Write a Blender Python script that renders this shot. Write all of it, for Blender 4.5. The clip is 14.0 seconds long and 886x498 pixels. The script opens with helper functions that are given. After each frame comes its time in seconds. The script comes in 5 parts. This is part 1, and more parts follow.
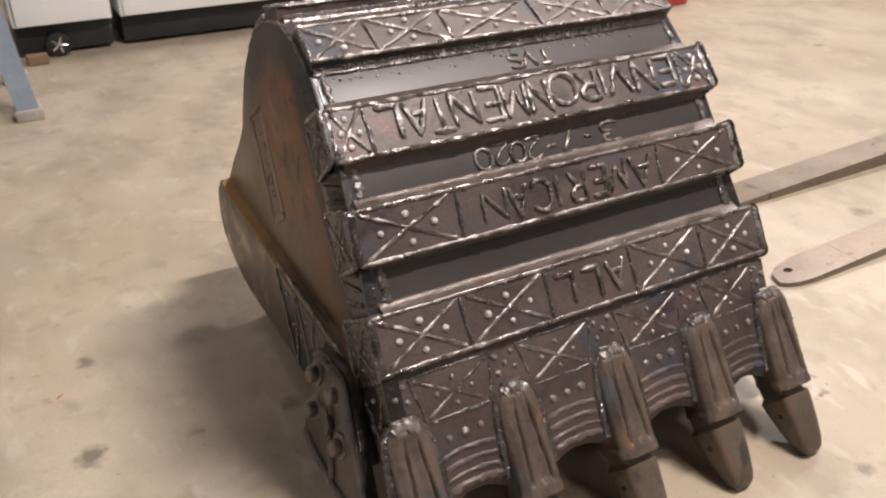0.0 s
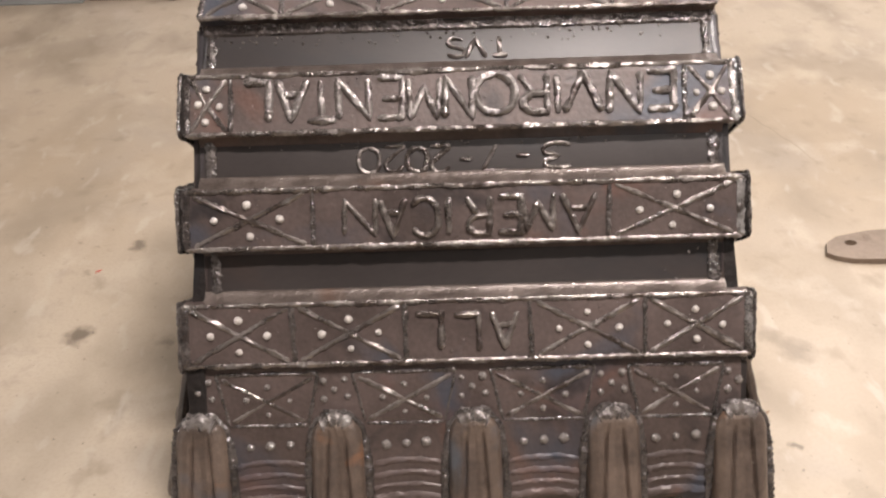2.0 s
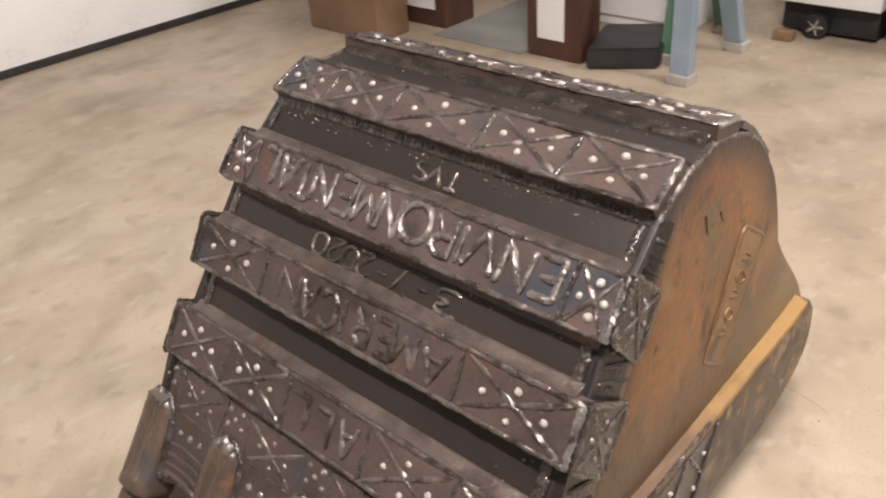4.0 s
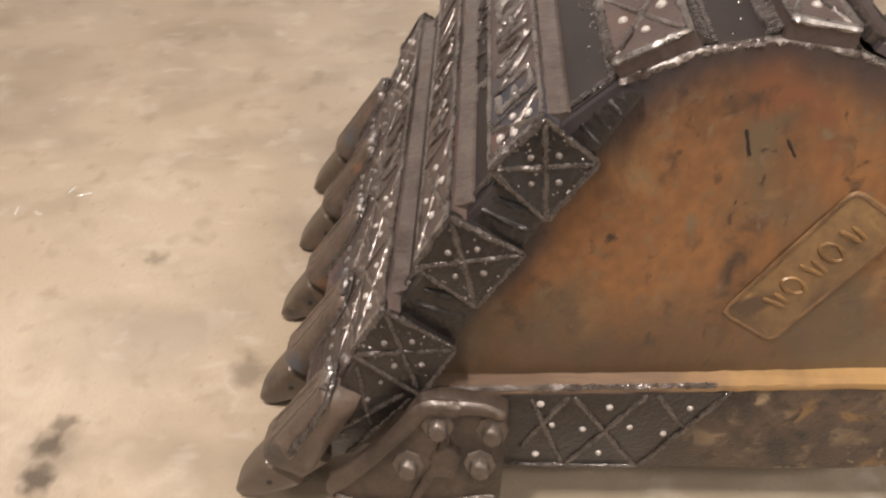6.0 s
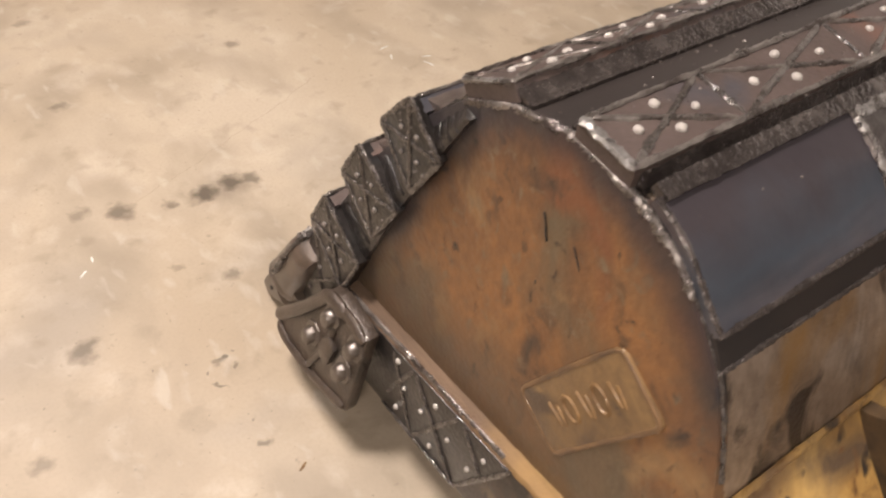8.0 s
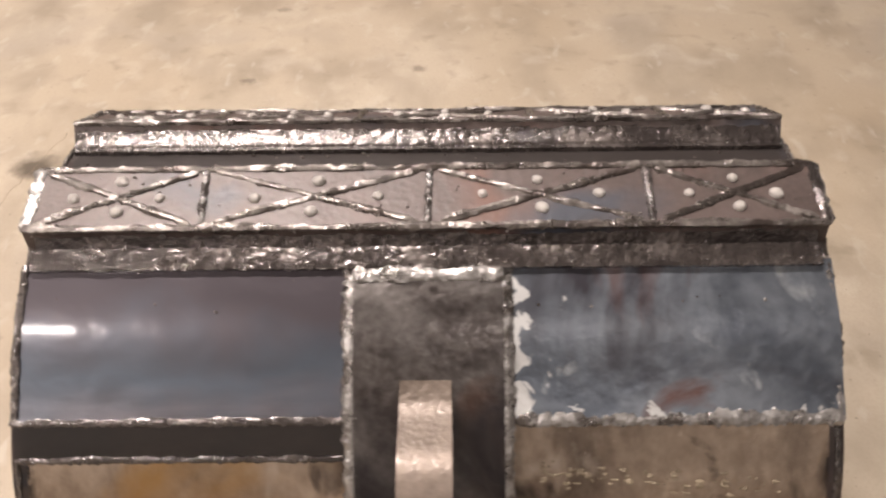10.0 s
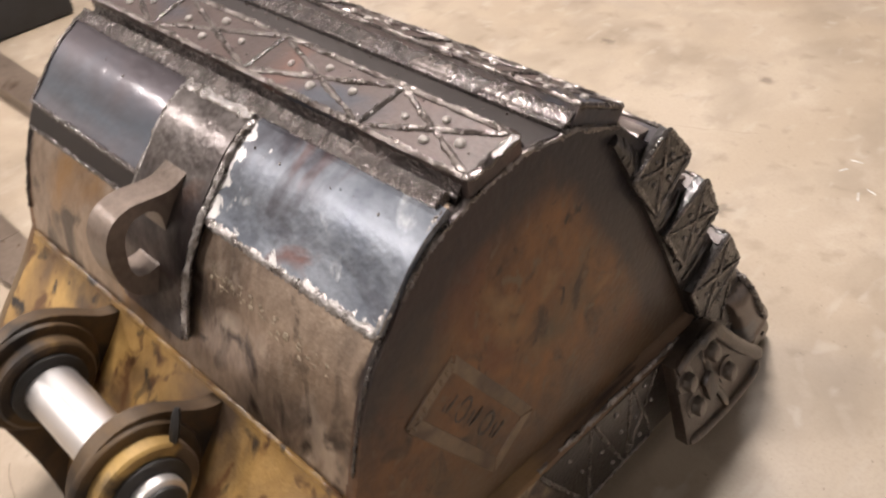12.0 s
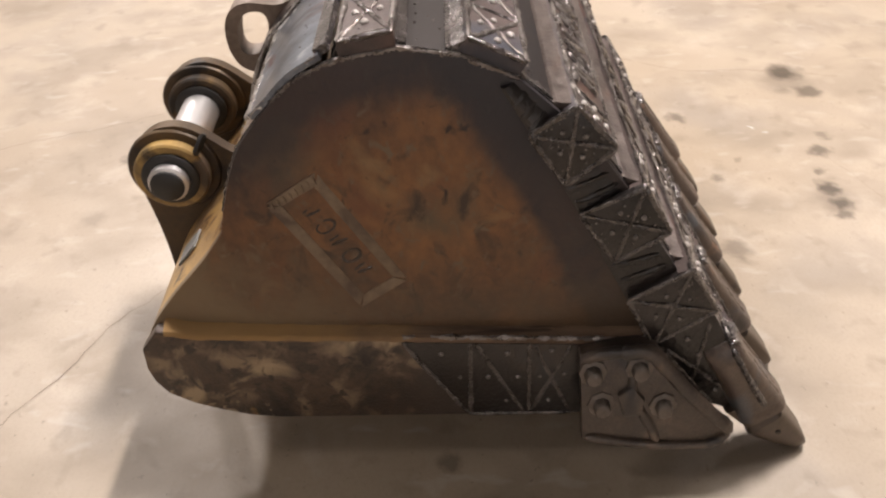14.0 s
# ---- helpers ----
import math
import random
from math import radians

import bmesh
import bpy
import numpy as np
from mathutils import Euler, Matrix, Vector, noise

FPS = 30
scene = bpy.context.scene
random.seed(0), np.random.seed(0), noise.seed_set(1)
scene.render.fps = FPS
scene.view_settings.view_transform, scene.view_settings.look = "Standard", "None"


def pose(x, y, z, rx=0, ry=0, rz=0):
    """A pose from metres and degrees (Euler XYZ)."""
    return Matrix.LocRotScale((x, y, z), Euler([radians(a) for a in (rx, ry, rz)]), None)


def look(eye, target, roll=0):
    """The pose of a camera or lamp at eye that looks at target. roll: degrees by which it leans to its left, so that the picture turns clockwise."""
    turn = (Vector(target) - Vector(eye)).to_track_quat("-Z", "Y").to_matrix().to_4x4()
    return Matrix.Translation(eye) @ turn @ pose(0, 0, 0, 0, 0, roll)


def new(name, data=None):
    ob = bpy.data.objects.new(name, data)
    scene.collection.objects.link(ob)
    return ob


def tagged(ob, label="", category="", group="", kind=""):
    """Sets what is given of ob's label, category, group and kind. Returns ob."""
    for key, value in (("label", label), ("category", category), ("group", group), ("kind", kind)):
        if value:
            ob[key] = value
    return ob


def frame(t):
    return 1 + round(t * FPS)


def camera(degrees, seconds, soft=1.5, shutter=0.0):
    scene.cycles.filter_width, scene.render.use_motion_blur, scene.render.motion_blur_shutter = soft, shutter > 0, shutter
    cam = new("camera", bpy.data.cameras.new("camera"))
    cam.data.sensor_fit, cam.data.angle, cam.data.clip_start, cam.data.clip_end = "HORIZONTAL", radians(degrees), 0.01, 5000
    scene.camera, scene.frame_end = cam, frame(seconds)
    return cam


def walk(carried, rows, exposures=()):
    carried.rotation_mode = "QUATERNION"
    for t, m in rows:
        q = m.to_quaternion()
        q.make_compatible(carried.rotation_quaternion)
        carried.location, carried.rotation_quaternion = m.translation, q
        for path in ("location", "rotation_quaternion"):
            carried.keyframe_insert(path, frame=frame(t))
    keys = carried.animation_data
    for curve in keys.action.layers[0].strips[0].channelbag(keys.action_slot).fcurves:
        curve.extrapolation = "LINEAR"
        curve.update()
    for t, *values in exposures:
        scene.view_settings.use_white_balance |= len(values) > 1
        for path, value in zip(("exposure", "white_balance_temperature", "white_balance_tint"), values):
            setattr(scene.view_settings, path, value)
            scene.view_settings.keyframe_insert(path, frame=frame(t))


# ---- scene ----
cam = camera(55.2, 14.0, soft=2.15, shutter=0.3)
PATH = [
    (0, (-0.96, -0.79, 1.326), (-0.103, 0.725, 0.342), 0.4),
    (0.5, (-0.749, -0.775, 1.342), (-0.09, 0.782, 0.274), 0.3),
    (1, (-0.526, -0.734, 1.366), (-0.085, 0.829, 0.198), -0.5),
    (1.5, (-0.259, -0.746, 1.39), (-0.054, 0.84, 0.19), -1.3),
    (2, (-0.015, -0.723, 1.403), (-0.041, 0.868, 0.192), -2.2),
    (2.5, (0.203, -0.635, 1.446), (-0.093, 0.948, 0.26), -2.9),
    (2.7, (0.288, -0.606, 1.457), (-0.144, 0.964, 0.295), -3.1),
    (4.8, (1.251, -0.015, 1.46), (-0.258, 0.782, 0.417), -2.2),
    (5, (1.288, 0.076, 1.445), (-0.262, 0.713, 0.352), -2.0),
    (5.5, (1.296, 0.303, 1.391), (-0.246, 0.566, 0.145), -1.3),
    (6, (1.336, 0.484, 1.366), (-0.163, 0.39, 0.046), -1.7),
    (6.5, (1.39, 0.702, 1.387), (-0.012, 0.282, 0.024), -2.3),
    (7, (1.286, 0.954, 1.355), (0.02, 0.254, -0.026), -0.4),
    (7.5, (1.181, 1.186, 1.419), (0.078, 0.244, 0.041), 4.1),
    (8, (1.016, 1.351, 1.435), (0.102, 0.211, 0.069), 4.2),
    (8.5, (0.766, 1.428, 1.459), (0.004, 0.148, 0.124), 3.2),
    (9, (0.497, 1.55, 1.471), (-0.03, 0.141, 0.152), 2.1),
    (9.2, (0.394, 1.591, 1.475), (-0.032, 0.149, 0.156), 1.6),
    (11.3, (-0.633, 1.559, 1.446), (0.099, 0.244, 0.129), -4.1),
    (11.5, (-0.713, 1.523, 1.446), (0.124, 0.268, 0.133), -4.4),
    (12, (-0.944, 1.453, 1.439), (0.174, 0.407, 0.152), -5.1),
    (12.5, (-1.177, 1.369, 1.416), (0.129, 0.559, 0.137), -4.7),
    (13, (-1.362, 1.184, 1.42), (0.046, 0.607, 0.121), -3.3),
    (13.5, (-1.532, 0.973, 1.428), (-0.012, 0.7, 0.157), -2.8),
    (14, (-1.59, 0.752, 1.433), (-0.022, 0.776, 0.192), -2.1),
]
EXPOSURES = [(0.0, -0.27, 6500, 11), (0.6, -0.46, 6520, 11), (1.4, -0.27, 6520, 11), (2.7, -0.12, 6550, 11), (5.0, -0.16, 6850, 12), (6.5, -0.42, 6950, 12), (9.0, -0.25, 6800, 12), (11.4, -0.32, 6600, 12), (12.5, -0.14, 6550, 12), (13.4, -0.24, 6550, 12), (14.0, -0.15, 6550, 12)]
walk(cam, [(t, look(eye, target, roll)) for t, eye, target, roll in PATH], EXPOSURES)

# ---- world and lamps ----
world = bpy.data.worlds.new("shop_air")
scene.world = world
world.use_nodes = True
world.node_tree.nodes["Background"].inputs["Color"].default_value = (1.0, 0.96, 0.93, 1)
world.node_tree.nodes["Background"].inputs["Strength"].default_value = 0.004

# Lamps 1, 2, 7 follow shadow and reflections; 3 to 6 are added fill.
LAMPS = [  # x, y, z, depth along y, length along x, watts
    (1.3, -0.6, 5.2, 0.3, 1.4, 540.0),
    (-1.1, 4.5, 5.2, 0.3, 1.0, 48.0),
    (0.9, -3.3, 5.2, 0.3, 1.0, 95.0),
    (4.2, 0.6, 5.2, 0.3, 1.0, 35.0),
    (3.4, 4.2, 5.2, 0.3, 1.0, 250.0),
    (5.6, -4.0, 5.2, 0.3, 1.0, 60.0),
    (6.8, 4.0, 5.2, 0.3, 1.0, 280.0),
]
for lx, ly, lz, ll, lw, watts in LAMPS:
    ld = bpy.data.lights.new("ceiling_lamp", "AREA")
    ld.shape, ld.size, ld.size_y, ld.energy, ld.color = "RECTANGLE", lw, ll, watts, (1.0, 0.925, 0.885)
    lo = new("ceiling_lamp", ld)
    lo.matrix_world = pose(lx, ly, lz)


# ---- materials ----
def mat(name, c1, c2, rough=(0.35, 0.55), metal=0.0, scale=6.0, fine=90.0, bump=0.15, coat=0.0, warp=0.0, spots=None, stretch=(1, 1, 1), spec=0.5, contrast=(0.35, 0.65), grit=0.0, grit_scale=190.0, coat_rough=0.14):
    """Two colours mixed by a broad and a fine noise, with a fine bump; spots: (colour, scale, threshold, softness)."""
    m = bpy.data.materials.new(name)
    m.use_nodes = True
    nt = m.node_tree
    b = nt.nodes["Principled BSDF"]
    N, L = nt.nodes.new, nt.links.new
    tc = N("ShaderNodeTexCoord")
    mp = N("ShaderNodeMapping")
    mp.inputs["Scale"].default_value = stretch
    L(tc.outputs["Object"], mp.inputs["Vector"])
    big, small = N("ShaderNodeTexNoise"), N("ShaderNodeTexNoise")
    big.inputs["Scale"].default_value, big.inputs["Detail"].default_value, big.inputs["Distortion"].default_value = scale, 6, warp
    small.inputs["Scale"].default_value, small.inputs["Detail"].default_value = fine, 4
    L(mp.outputs[0], big.inputs["Vector"])
    L(mp.outputs[0], small.inputs["Vector"])
    add = N("ShaderNodeMix")
    add.data_type = "FLOAT"
    add.inputs[0].default_value = 0.3
    L(big.outputs[0], add.inputs[2])
    L(small.outputs[0], add.inputs[3])
    ramp = N("ShaderNodeMapRange")
    ramp.inputs[1].default_value, ramp.inputs[2].default_value = contrast
    L(add.outputs[0], ramp.inputs[0])
    mix = N("ShaderNodeMix")
    mix.data_type = "RGBA"
    mix.inputs[6].default_value, mix.inputs[7].default_value = (*c1, 1), (*c2, 1)
    L(ramp.outputs[0], mix.inputs[0])
    colour = mix.outputs[2]
    for sc, ss, th, soft in spots or ():
        n = N("ShaderNodeTexNoise")
        n.inputs["Scale"].default_value, n.inputs["Detail"].default_value, n.inputs["Distortion"].default_value = ss, 5, 0.6
        L(mp.outputs[0], n.inputs["Vector"])
        r = N("ShaderNodeMapRange")
        r.inputs[1].default_value, r.inputs[2].default_value = th, th + soft
        L(n.outputs[0], r.inputs[0])
        k = N("ShaderNodeMix")
        k.data_type = "RGBA"
        k.inputs[7].default_value = (*sc, 1)
        L(r.outputs[0], k.inputs[0])
        L(colour, k.inputs[6])
        colour = k.outputs[2]
    L(colour, b.inputs["Base Color"])
    rr = N("ShaderNodeMapRange")
    rr.inputs[1].default_value, rr.inputs[2].default_value, rr.inputs[3].default_value, rr.inputs[4].default_value = 0.3, 0.7, *rough
    L(add.outputs[0], rr.inputs[0])
    L(rr.outputs[0], b.inputs["Roughness"])
    b.inputs["Metallic"].default_value = metal
    b.inputs["Specular IOR Level"].default_value = spec
    b.inputs["Coat Weight"].default_value = coat
    b.inputs["Coat Roughness"].default_value = coat_rough
    if bump:
        bp = N("ShaderNodeBump")
        bp.inputs["Strength"].default_value, bp.inputs["Distance"].default_value = bump, 0.004
        L(add.outputs[0], bp.inputs["Height"])
        L(bp.outputs[0], b.inputs["Normal"])
        if grit:
            gn = N("ShaderNodeTexNoise")
            gn.inputs["Scale"].default_value, gn.inputs["Detail"].default_value = grit_scale, 2
            L(tc.outputs["Object"], gn.inputs["Vector"])
            gb = N("ShaderNodeBump")
            gb.inputs["Strength"].default_value, gb.inputs["Distance"].default_value = grit, 0.004
            L(gn.outputs[0], gb.inputs["Height"])
            L(bp.outputs[0], gb.inputs["Normal"])
            L(gb.outputs[0], b.inputs["Normal"])
            L(gb.outputs[0], b.inputs["Coat Normal"])
    return m


STEEL = mat("varnished_steel", (0.0542, 0.0399, 0.0354), (0.1084, 0.0799, 0.0721), (0.40, 0.58), 0.2, 7, 140, 0.2, 0.16, spots=[((0.1355, 0.0678, 0.0493), 5, 0.57, 0.2), ((0.0493, 0.0520, 0.0645), 4.5, 0.55, 0.14), ((0.0296, 0.0242, 0.0240), 9, 0.60, 0.12)], grit=0.2, grit_scale=120.0, coat_rough=0.34, spec=0.34)
SHELL = mat("smooth_dark_plate", (0.0234, 0.0187, 0.0175), (0.0367, 0.0289, 0.0265), (0.38, 0.52), 0.15, 4, 160, 0.08, 0.0, spots=[((0.0484, 0.0304, 0.0234), 3.5, 0.60, 0.15), ((0.0187, 0.0172, 0.0179), 6, 0.56, 0.16)], stretch=(0.5, 1, 1), spec=0.42)
# Darker than the bands' steel; used on side caps, liners and end plates.
SIDE_STEEL = mat("dark_side_steel", (0.012, 0.0105, 0.010), (0.032, 0.026, 0.024), (0.28, 0.42), 0.2, 8, 140, 0.25, 0.45, spots=[((0.048, 0.034, 0.026), 6, 0.60, 0.16), ((0.028, 0.030, 0.034), 5, 0.56, 0.14)], grit=0.45, grit_scale=120.0, coat_rough=0.10, spec=0.3)
FILLET = mat("smooth_fillet_weld", (0.075, 0.058, 0.050), (0.155, 0.125, 0.110), (0.28, 0.42), 0.45, 30, 200, 0.4, 0.4, spots=[((0.11, 0.066, 0.048), 8, 0.58, 0.16)], grit=0.3)
BEAD = mat("weld_bead_metal", (0.074, 0.062, 0.055), (0.26, 0.230, 0.210), (0.22, 0.38), 0.65, 26, 300, 0.5, 0.45, spots=[((0.065, 0.050, 0.044), 16, 0.50, 0.14)], grit=0.45)
DULL_BEAD = mat("dull_weld_bead", (0.0375, 0.0315, 0.0292), (0.1087, 0.0938, 0.0863), (0.2, 0.36), 0.5, 40, 300, 0.4, 0.7, grit=1.0, grit_scale=140.0, coat_rough=0.08)
BRIGHT_DOT = mat("bright_weld_button", (0.36, 0.33, 0.31), (0.58, 0.54, 0.50), (0.24, 0.4), 0.15, 60, 300, 0.4, 0.5, grit=0.3)
LUMPS = mat("rough_weld_metal", (0.040, 0.032, 0.030), (0.135, 0.115, 0.106), (0.16, 0.34), 0.6, 30, 200, 0.5, 0.5, spots=[((0.056, 0.046, 0.043), 24, 0.46, 0.2)], grit=0.48, grit_scale=150.0, coat_rough=0.1)
BRIGHT_WELD = mat("bright_silver_weld", (0.12, 0.105, 0.096), (0.42, 0.40, 0.385), (0.2, 0.4), 0.7, 40, 260, 0.6, 0.3, spots=[((0.09, 0.075, 0.066), 30, 0.56, 0.1)], grit=0.5, grit_scale=150.0)
BRIGHT_BEAD = mat("bright_bead_metal", (0.085, 0.072, 0.066), (0.26, 0.235, 0.22), (0.22, 0.38), 0.5, 30, 300, 0.4, 0.5, spots=[((0.07, 0.055, 0.05), 20, 0.54, 0.12)], grit=0.5)
RUST = mat("varnished_rusty_plate", (0.085, 0.045, 0.026), (0.230, 0.110, 0.044), (0.32, 0.54), 0.05, 3.4, 45, 0.16, 0.12, 0.6, spots=[((0.110, 0.080, 0.048), 4.2, 0.50, 0.18), ((0.150, 0.064, 0.032), 5.5, 0.57, 0.14), ((0.058, 0.037, 0.025), 15, 0.56, 0.16), ((0.235, 0.140, 0.066), 8, 0.60, 0.16), ((0.150, 0.105, 0.064), 34, 0.57, 0.16), ((0.042, 0.026, 0.018), 26, 0.64, 0.10)], stretch=(1, 1.25, 1.0), grit=0.28, grit_scale=90.0, spec=0.3)
LOWER = mat("scuffed_rusty_edge", (0.0358, 0.0238, 0.0178), (0.1013, 0.0679, 0.0440), (0.38, 0.6), 0.2, 10, 90, 0.3, 0.2, 0.5, spots=[((0.2081, 0.1486, 0.0929), 15, 0.51, 0.16), ((0.3570, 0.2679, 0.1666), 7.5, 0.56, 0.10), ((0.0238, 0.0178, 0.0143), 9, 0.54, 0.10), ((0.2617, 0.1486, 0.0500), 10, 0.62, 0.08), ((0.0405, 0.0285, 0.0214), 32, 0.54, 0.10)], grit=0.35)
YELLOW = mat("worn_yellow_paint", (0.3190, 0.1815, 0.0572), (0.5170, 0.3300, 0.1155), (0.36, 0.55), 0.0, 9, 70, 0.2, 0.15, 0.5, spots=[((0.1650, 0.1012, 0.0528), 5, 0.45, 0.2), ((0.0990, 0.0660, 0.0418), 7, 0.54, 0.16), ((0.1320, 0.0660, 0.0275), 24, 0.54, 0.12), ((0.0275, 0.0220, 0.0187), 20, 0.60, 0.10)], stretch=(1.1, 0.9, 0.9), grit=0.15)
# Rust and paint remains, base darkened to carry the shade on the -x faces.
EAR = mat("rusty_shaded_lug", (0.045, 0.029, 0.018), (0.105, 0.064, 0.028), (0.42, 0.6), 0.2, 8, 80, 0.2, 0.0, 0.4, spots=[((0.30, 0.18, 0.055), 7, 0.65, 0.08), ((0.025, 0.019, 0.015), 10, 0.55, 0.10)], grit=0.15)
BLUE = mat("blued_new_plate", (0.0670, 0.0574, 0.0626), (0.1458, 0.1231, 0.1318), (0.32, 0.48), 0.6, 11, 70, 0.15, 0.6, 0.6, spots=[((0.1242, 0.0691, 0.0648), 8, 0.57, 0.14), ((0.0432, 0.0400, 0.0475), 10, 0.52, 0.16)], stretch=(0.3, 1, 1), grit=0.22, grit_scale=32.0, coat_rough=0.15)
BRIGHT_BLUE = mat("half_ground_blued_plate", (0.1048, 0.1177, 0.1419), (0.2306, 0.2516, 0.2830), (0.34, 0.52), 0.8, 8, 60, 0.25, 0.25, 0.9, spots=[((0.0524, 0.0492, 0.0589), 5.2, 0.50, 0.10), ((0.1363, 0.0734, 0.0629), 8, 0.57, 0.10), ((0.3774, 0.3984, 0.4193), 13, 0.62, 0.08)], grit=0.2, grit_scale=70.0, coat_rough=0.25)
GROUND_OFF = mat("ground_bright_steel", (0.0684, 0.0562, 0.0533), (0.2376, 0.2160, 0.2052), (0.28, 0.42), 0.85, 9, 120, 0.25, 0.2, 0.5, spots=[((0.1224, 0.0612, 0.0360), 9, 0.56, 0.16), ((0.0360, 0.0302, 0.0317), 6, 0.50, 0.16)], grit=0.25, grit_scale=70.0)
BACK = mat("old_brown_plate", (0.1602, 0.1128, 0.0824), (0.5185, 0.4118, 0.3202), (0.30, 0.46), 0.75, 4.2, 80, 0.25, 0.5, 0.6, spots=[((0.0915, 0.0671, 0.0519), 6.7, 0.52, 0.2), ((0.6405, 0.5490, 0.4575), 9.3, 0.57, 0.16), ((0.3660, 0.2059, 0.0686), 5, 0.57, 0.12), ((0.0610, 0.0427, 0.0321), 16, 0.57, 0.10)], stretch=(1.0, 0.8, 0.6), grit=0.22, coat_rough=0.22)
CAST = mat("cast_tooth_steel", (0.0621, 0.0459, 0.0378), (0.1350, 0.0972, 0.0743), (0.32, 0.5), 0.25, 14, 120, 0.25, 0.4, spots=[((0.0783, 0.0864, 0.0999), 6, 0.55, 0.14), ((0.2025, 0.1013, 0.0567), 9, 0.58, 0.12), ((0.0540, 0.0432, 0.0378), 7, 0.58, 0.1)], grit=0.25)
BOSS = mat("chipped_yellow_boss", (0.20, 0.125, 0.045), (0.42, 0.27, 0.085), (0.4, 0.58), 0.05, 11, 90, 0.2, 0.05, 0.5, spots=[((0.075, 0.05, 0.033), 12, 0.52, 0.12), ((0.03, 0.022, 0.017), 9, 0.58, 0.12)], grit=0.15)
EYE = mat("worn_lifting_eye", (0.1020, 0.0768, 0.0600), (0.2520, 0.1980, 0.1620), (0.34, 0.5), 0.4, 9, 100, 0.25, 0.2, spots=[((0.0600, 0.0432, 0.0336), 7, 0.56, 0.14)], grit=0.2)
CUTTER_STEEL = mat("worn_cutter_steel", (0.0304, 0.0216, 0.0168), (0.0800, 0.0576, 0.0432), (0.30, 0.48), 0.25, 14, 120, 0.35, 0.4, spots=[((0.1280, 0.0920, 0.0656), 11, 0.60, 0.12), ((0.0208, 0.0160, 0.0136), 8, 0.54, 0.14)], grit=0.35, coat_rough=0.12)
BOLT = mat("worn_bolt_steel", (0.0714, 0.0558, 0.0449), (0.1360, 0.1122, 0.0952), (0.26, 0.42), 0.4, 20, 120, 0.3, 0.4, grit=0.25)
TIP = mat("worn_tooth_tip_steel", (0.070, 0.052, 0.039), (0.125, 0.094, 0.070), (0.36, 0.5), 0.25, 9, 110, 0.2, 0.15, spots=[((0.13, 0.080, 0.052), 8, 0.62, 0.14), ((0.05, 0.04, 0.034), 13, 0.58, 0.12)], grit=0.15)
PIN = mat("ground_pin_steel", (0.62, 0.60, 0.59), (0.74, 0.72, 0.71), (0.34, 0.48), 0.9, 8, 120, 0.03, stretch=(0.2, 1, 1))
RUBBER = mat("black_seal", (0.012, 0.012, 0.012), (0.03, 0.028, 0.026), (0.4, 0.6), 0.0, 20, 120, 0.1)
FORK = mat("rusty_fork_steel", (0.1564, 0.1190, 0.0918), (0.2584, 0.2040, 0.1598), (0.30, 0.46), 0.5, 4, 60, 0.12, spots=[((0.0816, 0.0510, 0.0340), 7, 0.60, 0.12), ((0.1020, 0.0578, 0.0340), 30, 0.64, 0.08)])
WHITE = mat("white_enamel", (0.74, 0.74, 0.75), (0.80, 0.80, 0.80), (0.25, 0.35), 0.0, 3, 40, 0.02)
BLACK = mat("black_plastic", (0.010, 0.010, 0.011), (0.022, 0.022, 0.024), (0.4, 0.6), 0.0, 8, 60, 0.05)
MAROON = mat("maroon_stained_wood", (0.055, 0.022, 0.016), (0.085, 0.036, 0.025), (0.4, 0.55), 0.0, 5, 60, 0.1, stretch=(3, 3, 0.4))
CRATE = mat("brown_board", (0.16, 0.095, 0.055), (0.23, 0.145, 0.09), (0.6, 0.8), 0.0, 5, 60, 0.15)
BLUEGREY = mat("blue_grey_paint", (0.17, 0.22, 0.27), (0.24, 0.29, 0.34), (0.4, 0.6), 0.0, 6, 60, 0.1)
GREEN = mat("green_paint", (0.07, 0.17, 0.11), (0.11, 0.22, 0.15), (0.4, 0.6), 0.0, 6, 60, 0.1)
PLAIN_GREY = mat("plain_grey", (0.17, 0.17, 0.165), (0.22, 0.22, 0.21), (0.6, 0.8), 0.0, 4, 60, 0.1)
# Unseen north and east walls, kept light to show in the steel's reflections.
WALL = mat("reflecting_wall", (0.36, 0.345, 0.32), (0.44, 0.425, 0.40), (0.6, 0.8), 0.0, 2, 40, 0.05)
# Unseen south and west walls, kept dark to hold back bounce light.
DARK_WALL = mat("low_bounce_wall", (0.085, 0.080, 0.074), (0.12, 0.113, 0.104), (0.6, 0.8), 0.0, 2, 40, 0.05)
PALE = mat("pale_worn_metal", (0.34, 0.31, 0.28), (0.48, 0.45, 0.41), (0.4, 0.6), 0.2, 10, 60, 0.1, spots=[((0.20, 0.13, 0.09), 14, 0.58, 0.1)])
RED = mat("red_paint", (0.35, 0.03, 0.025), (0.45, 0.05, 0.04), (0.3, 0.5), 0.0, 6, 60, 0.05)
CHROME = mat("bright_rim", (0.6, 0.6, 0.6), (0.7, 0.7, 0.7), (0.15, 0.3), 1.0, 8, 60, 0.0)
# Unseen ceiling, kept dark so that little light bounces back.
CEIL = mat("ceiling_panel", (0.1584, 0.1518, 0.1419), (0.1914, 0.1848, 0.1716), (0.7, 0.9), 0.0, 2, 40, 0.05)

